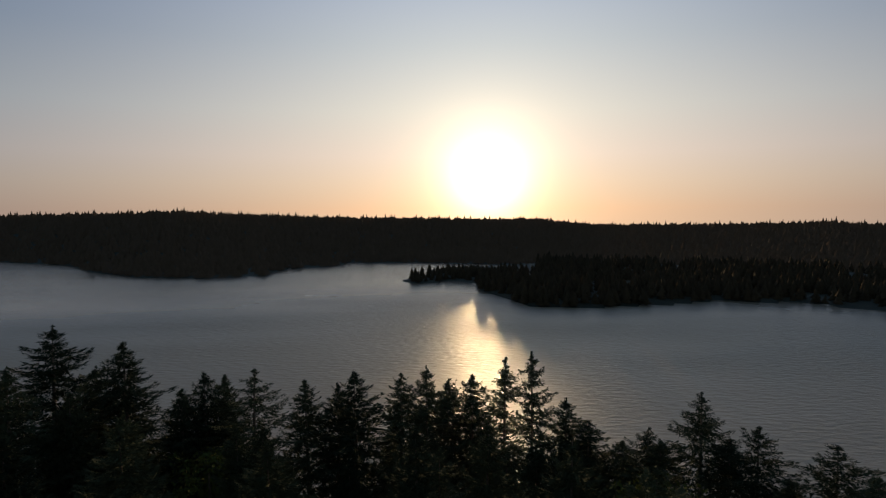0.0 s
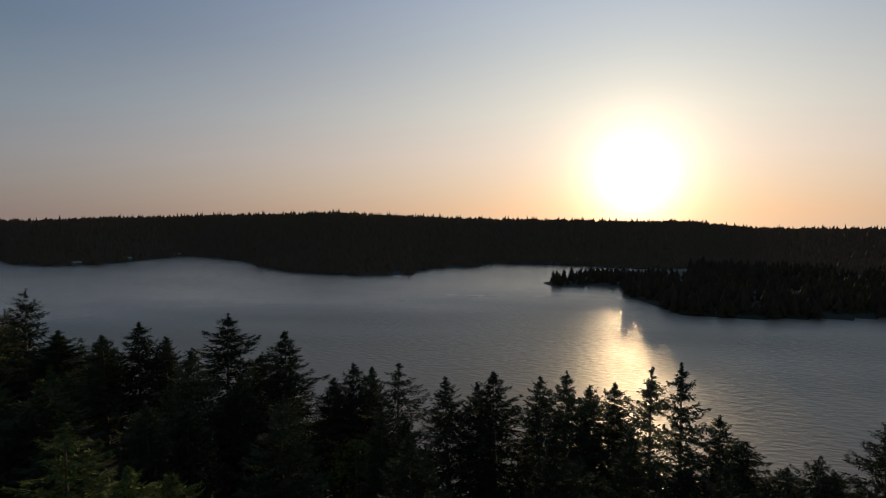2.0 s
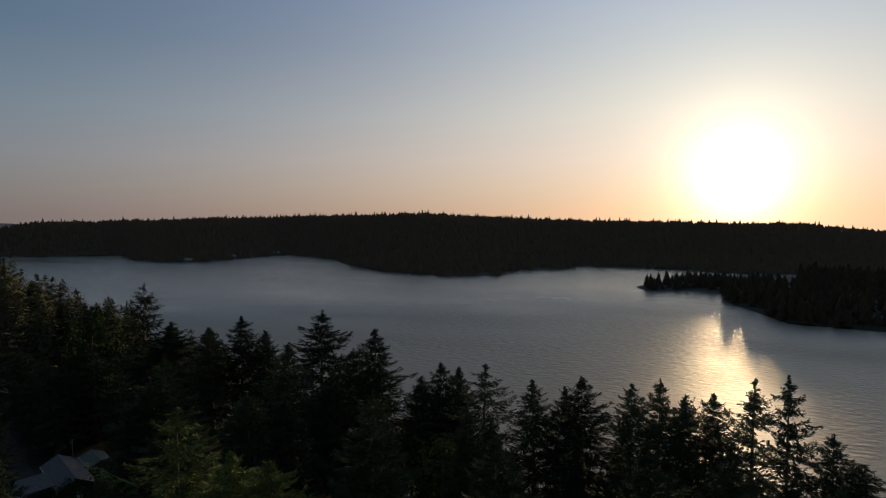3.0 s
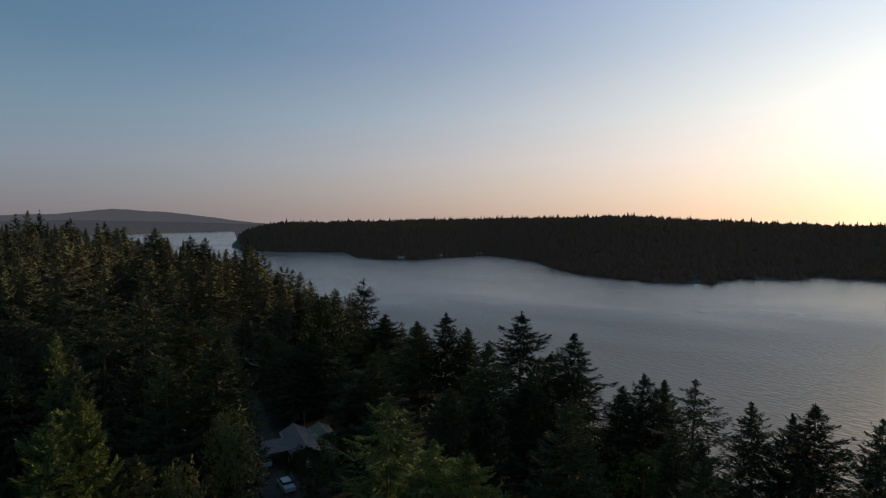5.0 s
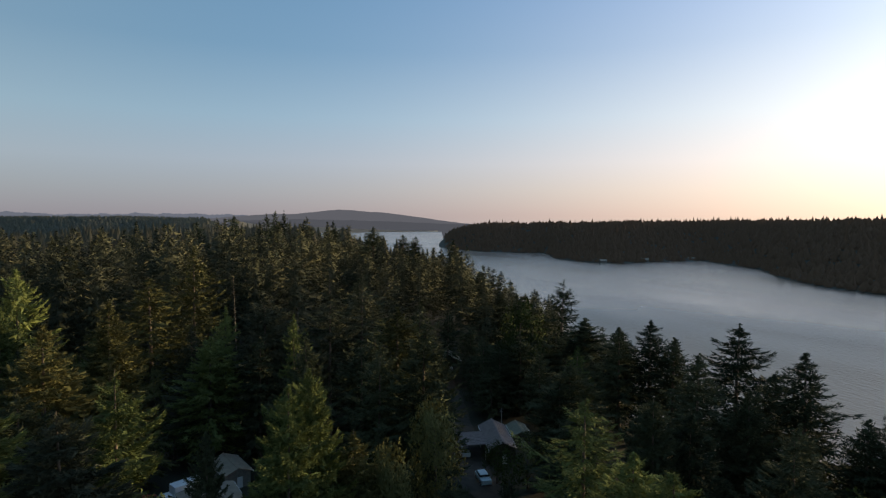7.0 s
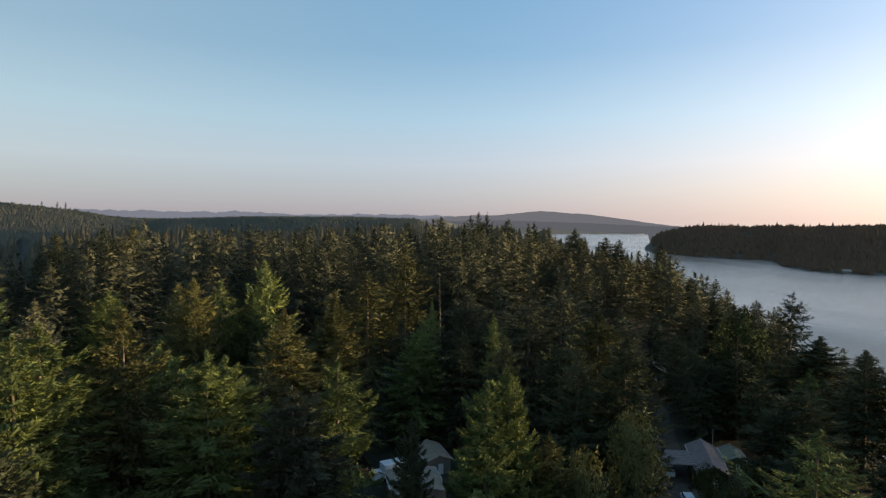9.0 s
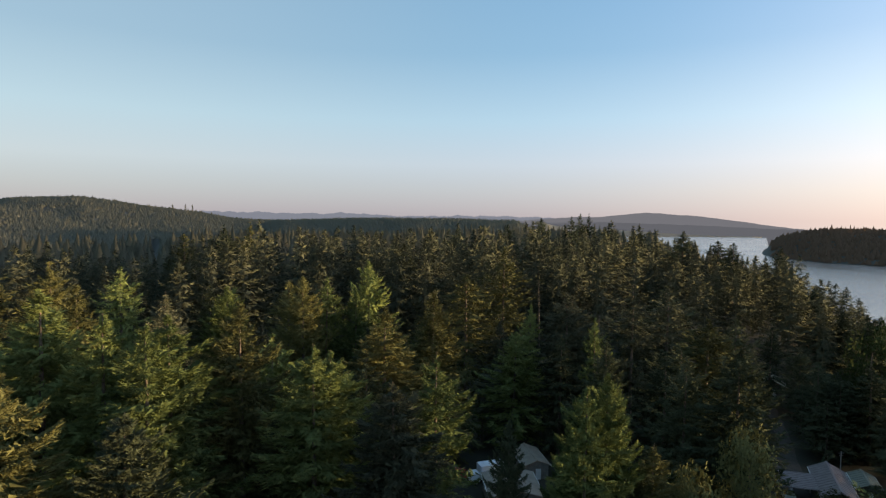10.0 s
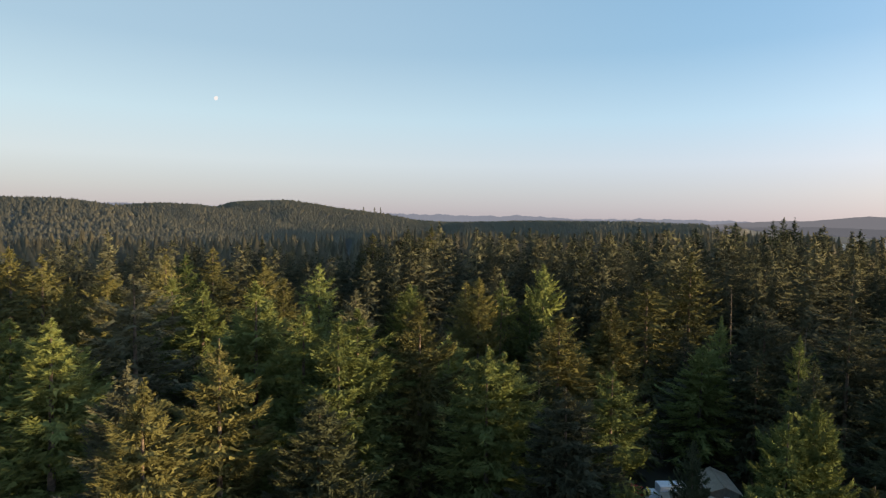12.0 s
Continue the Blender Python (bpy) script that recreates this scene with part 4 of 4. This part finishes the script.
part("fascia", block(0, -3.24, 2.78, 6.7, 0.06, 0.28, 0.01), M_TRIM, port)
for sx in (-3.0, 3.0):
    for sy in (-2.9, 2.8):
        part("post", block(sx, sy, 1.3, 0.13, 0.13, 3.0 + 0.05 * sy, 0.01), M_POST, port)
mast = base_at("antenna_mast", -98.6, 70.4, 0, "thin pale aerial mast behind the house", "mast")
bm = bmesh.new()
bmesh.ops.create_cone(bm, cap_ends=True, segments=10, radius1=0.09, radius2=0.06, depth=5.6, matrix=Matrix.Translation((0, 0, 2.8)))
part("pole", bm, M_STEEL, mast)
for k, z in enumerate((5.3, 4.9)):
    part("crossbar", block(0, 0, z, 0.05, 1.0 - 0.3 * k, 0.05, 0.005), M_STEEL, mast)
vehicle("car", -82.0, 54.9, -17, 4.2, 1.8, 1.55, M_PAINT_B, "pale blue car parked on the gravel drive")
vehicle("car", -93.4, 58.2, AX, 4.3, 1.8, 1.5, M_PAINT_W, "white car parked under the carport")

# the sheds, truck and red car of the second clearing
gabled("shed", -103.6, 18.0, 8, 7.4, 4.2, 2.7, 3.5, M_WALL2, M_ROOF3, "pale-roofed shed standing among the spruces", 0, 0.3)
gabled("barn", -92.2, 13.2, 3, 8.6, 8.0, 2.7, 3.6, M_WALL2, M_ROOF3, "wide low barn with a pale felt roof", 0, 0.3)
truck = base_at("box_truck", -100.0, 9.8, -72, "white box truck parked beside the barn", "vehicle", "parked vehicles")
part("cargo_box", block(-0.9, 0, 1.95, 4.4, 2.2, 2.3, 0.05), M_PAINT_W, truck)
part("chassis", block(0, 0, 0.65, 6.0, 0.9, 0.25, 0.02), M_TYRE, truck)
cab_ = part("cab", block(2.25, 0, 1.25, 1.7, 1.95, 1.5, 0.14, slant=0.12), M_PAINT_W, truck)
part("windscreen", block(2.98, 0, 1.6, 0.28, 1.6, 0.55, 0.03, slant=0.1), M_DARKGLASS, cab_)
for sx in (-2.0, 2.2):
    for sy in (-1, 1):
        wheel(sx, sy * 0.92, 0.42, 0.26, truck)
vehicle("pickup", -101.5, 5.6, 65, 4.4, 1.8, 1.5, M_PAINT_R, "red pickup parked in the shade of the trees")

# cabin among the trees up the road, and small houses on the far shore
gabled("cabin", -150.0, 88.0, -25, 7.5, 5.5, 2.6, 4.0, M_WALL, M_ROOF2, "dark cabin half hidden among the conifers", 8, 0.3)
for az, r, turn in ((-7.7, 575, 20), (45.2, 945, 70), (37.6, 1042, 40), (41.5, 985, 55)):
    q = bearing(az, r)
    gabled("lake_house", q.x, q.y, turn, 10, 7, 2.8, 4.4, M_WALL2, M_ROOF3, "small pale lake house at the water's edge", 0, 0.4)

# gravel drive, laid on the ground
path = [Vector(p) for p in ((-146, 84), (-128, 77), (-112, 69.5), (-100, 61), (-90, 56.5), (-80, 53.5), (-70, 53), (-60, 50))]
v, w = [], 1.25
for k, p in enumerate(path):
    t = (path[min(k + 1, len(path) - 1)] - path[max(k - 1, 0)]).normalized()
    for f in (-1, -0.5, 0, 0.5, 1):
        q = p + Vector((-t.y, t.x)) * f * (w + (2.2 if 2 < k < 6 else 0))
        v.append((q.x, q.y))
v = np.array(v)
fine = []
for k in range(len(path) - 1):
    for f in np.linspace(0, 1, 12, endpoint=False):
        fine.append(v[k * 5:k * 5 + 5] * (1 - f) + v[k * 5 + 5:k * 5 + 10] * f)
fine = np.concatenate(fine)
fine += np.stack([ripple(fine[:, 0], fine[:, 1], 7, 1.0), ripple(fine[:, 0], fine[:, 1], 9, 4.0)], -1) * 0.45          # worn, uneven edges
z = ground(fine[:, 0], fine[:, 1]) + 0.12
me = smooth_shade(grid_mesh("road", np.concatenate([fine, z[:, None]], 1), len(fine) // 5, 5))
me.materials.append(M_GRAVEL)
tagged(new("road", me), "grey gravel drive through the clearing", "road", kind="structure")

# the near wood, tree by tree: kind, place, height of the tip, reach of the lowest boughs, colour
plant("spruce", -56.8, 76.1, 50.0, 6.5, "dark")
plant("spruce", -62.4, 93.0, 52.0, 7.8, "dark")
plant("spruce", -54.2, 89.9, 46.2, 6.5, "dark")
plant("spruce", -47.6, 88.0, 50.8, 7.8, "dark")
plant("fir", -40.2, 89.4, 42.8, 5.9, "dark")
plant("spruce", -38.0, 92.5, 44.7, 6.5, "dark")
plant("fir", -37.4, 99.2, 42.2, 5.9, "dark")
plant("sparse", -29.8, 90.2, 45.8, 6.5, "dark")
plant("spruce", -21.8, 93.5, 43.2, 5.9, "dark")
plant("fir", -18.2, 100.4, 40.2, 5.5, "dark")
plant("spruce", -14.2, 93.9, 44.4, 7.2, "dark")
plant("spruce", -7.2, 94.7, 43.7, 5.9, "dark")
plant("spruce", -3.3, 99.9, 43.3, 6.2, "dark")
plant("fir", 0.3, 105.0, 39.9, 5.2, "dark")
plant("spruce", 4.6, 97.9, 42.7, 7.2, "dark")
plant("sparse", 9.9, 99.5, 44.9, 6.5, "dark")
plant("sparse", 15.1, 100.9, 45.5, 5.5, "dark")
plant("spruce", 19.2, 92.0, 40.1, 5.9, "dark")
plant("spruce", 21.4, 87.4, 38.2, 5.9, "dark")
plant("spruce", 26.1, 86.1, 35.8, 5.9, "dark")
plant("sparse", 30.0, 87.0, 37.4, 5.2, "dark")
plant("spruce", 31.3, 84.4, 36.3, 5.2, "dark")
plant("sparse", 37.0, 84.2, 43.6, 6.5, "dark")
plant("spruce", 38.5, 79.1, 38.7, 5.2, "dark")
plant("open", 40.7, 75.8, 41.7, 5.9, "dark")
plant("open", 45.8, 68.0, 42.0, 5.9, "dark")
plant("spruce", 46.7, 62.5, 40.9, 5.2, "dark")
plant("spruce", 42.0, 70.4, 36.8, 5.2, "dark")
plant("fir", -115.8, 87.3, 51.3, 6.5, "dark")
plant("sparse", -126.7, 110.3, 52.4, 7.8, "dark")
plant("spruce", -109.3, 102.8, 45.4, 7.8, "dark")
plant("spruce", -86.1, 90.6, 47.8, 6.5, "dark")
plant("spruce", -81.9, 94.5, 49.7, 7.2, "dark")
plant("fir", -76.7, 94.9, 46.9, 6.5, "dark")
plant("fir", -179.8, 117.9, 49.8, 6.5, "dark")
plant("spruce", -163.3, 115.4, 43.6, 6.5, "dark")
plant("fir", -151.1, 115.2, 44.7, 6.5, "dark")
plant("spruce", -140.1, 113.0, 42.0, 6.5, "dark")
plant("spruce", -93.0, 97.8, 45.8, 6.5, "dark")
plant("spruce", -109.4, 102.7, 44.7, 7.8, "dark")
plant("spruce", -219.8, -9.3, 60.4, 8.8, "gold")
plant("spruce", -210.0, 1.3, 56.2, 8, "dark")
plant("spruce", -299.7, 13.2, 65.2, 9.6, "dark")
plant("spruce", -327.2, 42.7, 66.9, 9.6, "dark")
plant("spruce", -383.4, 71.2, 70.5, 9.6, "dark")
plant("sparse", -360.0, 85.2, 71.3, 9.6, "dark")
plant("spruce", -368.8, 91.8, 73.4, 9.6, "dark")
plant("spruce", -363.6, 95.6, 72.0, 9.6, "dark")
plant("spruce", -344.7, 103.8, 68.0, 9.6, "dark")
plant("spruce", -320.8, 112.7, 66.9, 9.6, "dark")
plant("fir", -294.4, 125.3, 64.2, 12, "dark")
plant("spruce", -269.6, 131.6, 60.9, 9.6, "dark")
plant("spruce", -272.4, 139.4, 59.9, 8.8, "dark")
plant("spruce", -252.3, 143.0, 54.4, 8, "dark")
plant("spruce", -242.7, 143.7, 58.8, 8, "dark")
plant("fir", -230.3, 140.9, 51.7, 8, "dark")
plant("fir", -200.5, 132.0, 48.1, 8, "dark")
plant("fir", -163.3, 115.5, 44.2, 8, "dark")
plant("spruce", -146.9, 112.4, 45.4, 8, "dark")
plant("spruce", -83.7, -6.6, 57.1, 8.8, "gold")
plant("open", -66.0, 0.6, 54.9, 6.4, "green")
plant("fir", -55.3, 17.0, 55.6, 5.0, "green")
plant("fir", -57.4, 15.7, 53.5, 4.7, "green")
plant("fir", -57.5, 7.9, 49.9, 3.4, "dark")
plant("spruce", -95.0, 44.7, 53.8, 8.8, "gold")
plant("spruce", -81.7, 42.3, 50.1, 6.4, "gold")
plant("sparse", -45.3, 42.4, 51.4, 7, "green")
plant("fir", -38.9, 43.0, 47.9, 6.4, "green")
plant("fir", -34.0, 43.2, 47.6, 6.4, "green")
plant("spruce", -149.7, 9.2, 56.1, 9.6, "gold")
plant("spruce", -136.1, 33.0, 52.3, 8.8, "grey")
plant("spruce", -123.1, 41.9, 52.1, 8.8, "dark")
plant("spruce", -139.1, 56.1, 54.8, 9.6, "dark")
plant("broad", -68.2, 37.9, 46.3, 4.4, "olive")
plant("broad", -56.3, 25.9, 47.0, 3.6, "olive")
plant("spruce", -56.1, 21.4, 48.5, 5.6, "gold")
plant("spruce", -56.2, -26.3, 59.7, 7.4, "green")
plant("spruce", -60.6, -26.2, 59.9, 8, "green")
plant("spruce", -66.7, -21.1, 60.2, 7.4, "gold")
plant("spruce", -63.8, -12.3, 56.1, 7.2, "green")
plant("spruce", -67.1, -10.9, 55.0, 7.2, "green")
plant("spruce", -59.9, -3.3, 53.3, 7.2, "grey")
plant("fir", -117.4, -24.9, 58.4, 7.2, "gold")
plant("fir", -123.1, -21.9, 57.2, 7.2, "green")
plant("fir", -121.0, -15.2, 55.1, 6.4, "green")
plant("spruce", -126.4, -30.5, 56.4, 7.2, "gold")
plant("fir", -113.6, -38.6, 56.4, 7.2, "green")
plant("spruce", -117.3, -43.2, 55.5, 7.2, "gold")
plant("spruce", -108.0, 0.5, 51.9, 7.2, "gold")
plant("spruce", -114.9, 16.3, 48.2, 6.4, "green")
plant("sparse", -118.4, 19.6, 53.2, 4.0, "green")
plant("spruce", -116.8, 27.4, 54.5, 8, "grey")
plant("sparse", -113.5, 38.8, 54.7, 6.4, "grey")
plant("spruce", -116.1, 46.4, 56.6, 8, "grey")
plant("sparse", -104.0, 29.2, 53.0, 3.2, "green")
plant("broad", -111.3, 84.9, 51.9, 6, "broad")
plant("spruce", -115.3, 60.0, 51.2, 5.4, "dark")
plant("spruce", -140.0, 81.5, 44.8, 5.4, "dark")
plant("fir", -131.6, 83.6, 40.6, 5, "dark")
plant("fir", -109.4, 77.4, 40.6, 5, "dark")
plant("broad", -119.7, 23.5, 34.1, 6, "broad")
plant("broad", -117.5, 10.5, 33.6, 5.5, "broad")
plant("spruce", -120.9, 16.6, 40.0, 9.6, "grey")
plant("spruce", -116.0, 95.1, 39.5, 8, "dark")
plant("fir", -121.4, 104.3, 39.4, 8, "dark")
plant("spruce", -111.3, 100.6, 39.1, 8, "dark")
plant("fir", -109.9, 86.8, 38.1, 7.2, "dark")
plant("spruce", -99.1, 96.0, 37.3, 8, "dark")
plant("spruce", -121.1, 88.5, 33.4, 8, "dark")
plant("spruce", -131.9, 90.6, 35.5, 8, "dark")
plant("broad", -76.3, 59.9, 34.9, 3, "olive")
plant("broad", -80.1, 56.4, 32.9, 2.6, "broad")
plant("broad", -74.0, 54.7, 34.2, 3, "broad")
plant("spruce", -35.1, -32.7, 58.1, 6.7, "gold")
plant("open", -46.8, -34.3, 58.6, 7.7, "gold")
plant("spruce", -45.6, -53.2, 59.7, 8.8, "green")
plant("spruce", -47.0, -59.7, 59.1, 8.8, "green")
plant("spruce", -63.6, -41.6, 61.8, 9.6, "green")
plant("spruce", -59.6, -32.8, 60.0, 8, "green")
plant("open", -64.5, -59.9, 61.6, 9.8, "grey")
plant("spruce", -77.7, -59.7, 59.6, 8, "green")
plant("spruce", -66.3, -72.2, 60.9, 8, "gold")
plant("spruce", -53.5, 14.3, 54.7, 4.6, "green")
plant("fir", -48.8, -25.4, 53.6, 6.4, "dark")
plant("fir", -44.1, -18.9, 48.5, 5.6, "dark")
plant("spruce", -80.7, -67.2, 60.3, 7.2, "green")
plant("spruce", -77.7, -77.9, 61.1, 8, "gold")
plant("spruce", -87.3, -109.4, 63.4, 9.6, "gold")
plant("spruce", -87.8, -102.6, 62.0, 9.6, "gold")
plant("spruce", -113.6, -98.0, 61.1, 8.8, "gold")
plant("spruce", -136.3, -101.6, 61.6, 9.6, "gold")
plant("fir", -124.6, -100.3, 60.5, 8, "green")
plant("spruce", -101.5, -64.0, 61.6, 8, "gold")
plant("spruce", -82.1, -47.9, 60.2, 8, "gold")
plant("spruce", -124.4, -64.2, 59.1, 8, "green")
plant("spruce", -212.9, -87.1, 63.9, 9.6, "gold")
plant("spruce", -227.0, -77.8, 65.4, 9.6, "dark")
plant("spruce", -229.7, -69.6, 66.4, 9.6, "gold")
plant("spruce", -102.3, -45.6, 56.9, 6.2, "grey")
plant("fir", -129.3, -13.3, 60.6, 7.2, "green")
plant("spruce", -110.0, 0.7, 56.1, 8, "gold")
plant("spruce", -82.2, -21.5, 53.5, 7.2, "green")
plant("spruce", -158.8, 19.4, 62.3, 8.8, "gold")
plant("spruce", -112.2, 75.1, 43.2, 4.2, "dark")
plant("fir", -116.0, 82.4, 40.4, 5.0, "dark")
plant("spruce", -106.5, 81.2, 43.8, 5.5, "dark")
plant("fir", -98.8, 80.5, 41.5, 4.6, "dark")
plant("fir", -109.2, 81.1, 36.4, 5.4, "dark")
plant("spruce", -107.1, 73.7, 37.2, 4.2, "dark")
plant("spruce", -72.3, 63.2, 44.1, 4.5, "dark")
plant("fir", -74.5, 66.7, 45.7, 7.2, "dark")
plant("spruce", -61.7, 57.0, 43.5, 6.4, "dark")
# lone trees on the crest of the far ridge
plant("spruce", *bearing(112.17, 1800)[:2], 99.6, 3.6, "dark", False)
plant("fir", *bearing(111.6, 1810)[:2], 99.0, 3.2, "dark", False)
plant("spruce", *bearing(113.2, 1790)[:2], 99.4, 4.0, "dark", False)

# the rest of the near wood: lower trees between those above
CLEAR = [(-95, 60, 17), (-84, 54, 9), (-112, 69, 3.5), (-127, 77, 3.5), (-98, 12, 14), (-100, 6, 7), (-150, 88, 8)]
LOW_EDGE = [(-60, -24), (-36, -24), (-24, -21), (-14, -20), (-8, -17.5), (5, -18), (14, -19), (20, -17.5), (27, -14.5), (36, -12.5), (44, -11.5), (50, -9), (60, -8), (75, -8), (100, -8.5), (142, -8.5)]
stand = [o.location.copy() for o in scene.objects if o.name.split(".")[0] in ("spruce_tree", "fir_tree", "alder_tree")]
fill_rg = random.Random(21)
added = 0
for _ in range(6000):
    if added >= 178:
        break
    a, d = fill_rg.uniform(-40, 141), math.sqrt(fill_rg.uniform(50 ** 2, 176 ** 2))
    q = bearing(a, d)
    g = float(ground(q.x, q.y))
    if g < 4 or any(math.hypot(q.x - c[0], q.y - c[1]) < c[2] for c in CLEAR):
        continue
    if any((q.x - s.x) ** 2 + (q.y - s.y) ** 2 < 5.6 ** 2 for s in stand):
        continue
    edge = float(curve(LOW_EDGE, a)) - fill_rg.uniform(1.0, 5.0)
    top = min(EYE_Z + d * math.tan(radians(edge)), g + fill_rg.uniform(22, 31))
    if 49 < a < 61 and d < 125:
        top = min(top, EYE_Z - d * math.tan(radians(24.5)))
    if -82 < q.x < -58 and 42 < q.y < 105:
        continue
    if 73.5 < a < 91 and d < 96:
        continue
    if 78 < a < 90 and d < 118:
        top = min(top, EYE_Z - d * math.tan(radians(25.5)))
    if top - g < 6:
        continue
    # mostly the darkest needles, which put the shade of the gaps into colour
    kind, tint = fill_rg.choice([("spruce", "dark"), ("spruce", "dark"), ("fir", "dark"), ("fir", "dark"), ("spruce", "green"), ("spruce", "grey"), ("open", "dark"), ("broad", "broad")])
    if kind == "broad":
        top = min(top, g + 15)
    # on the sunward side every conifer is painted dark as a silhouette
    if a < 46:
        tint = "broad" if kind == "broad" else "dark"
    plant(kind, q.x, q.y, top, max(2.2, (top - g) * fill_rg.uniform(0.20, 0.26)) if kind != "broad" else (top - g) * 0.42, tint, detail=False)
    stand.append(q)
    added += 1

# undergrowth
az, r, p, rg = scatter(31, -60, 146, 42, 215, 8.0)
ok = p[:, 2] > 0.8
for c in CLEAR:
    if c[2] > 4:
        ok &= np.hypot(p[:, 0] - c[0], p[:, 1] - c[1]) > c[2]
h = rg.uniform(2.0, 6.0, len(r))
BUSH = []
for i in range(4):
    v, f = broad_crown(120 + i, 9, 5)
    v = v * np.array([1.0, 1.0, 2.6]) - np.array([0, 0, 6.0])
    v[:, :2] = (v[:, :2]) * 1.35
    BUSH.append(fluffed(v * 1.0, f, 6.0))
forest("undergrowth", "dark brush and saplings under the conifers", BUSH, p[ok], h[ok], h[ok] * 0.65 + 2.1, M_WOODS, 9)

# the moon, three-quarters full in the evening sky
bm = bmesh.new()
bmesh.ops.create_uvsphere(bm, u_segments=24, v_segments=16, radius=15.0)
edge = Vector((math.cos(radians(126)), math.sin(radians(126)), -0.5)).normalized()
for v in bm.verts:
    d = v.co.dot(edge)
    if d > 0:
        v.co -= edge * d * 0.35
me = bpy.data.meshes.new("moon")
bm.to_mesh(me)
bm.free()
me.materials.append(M_MOON)
moon = tagged(new("moon", smooth_shade(me)), "pale gibbous moon low in the evening sky", "moon", kind="structure")
moon.location = bearing(126.35, 4400, EYE_Z + 4400 * math.tan(radians(10.15)))

# dead trees
snag(71.2, 190, -3.98)
snag(79.4, 170, -5.33)
snag(109.7, 200, -3.02)
snag(108.9, 190, -3.64)
snag(77.3, 190, -3.54)
snag(74.3, 120, -8.56)
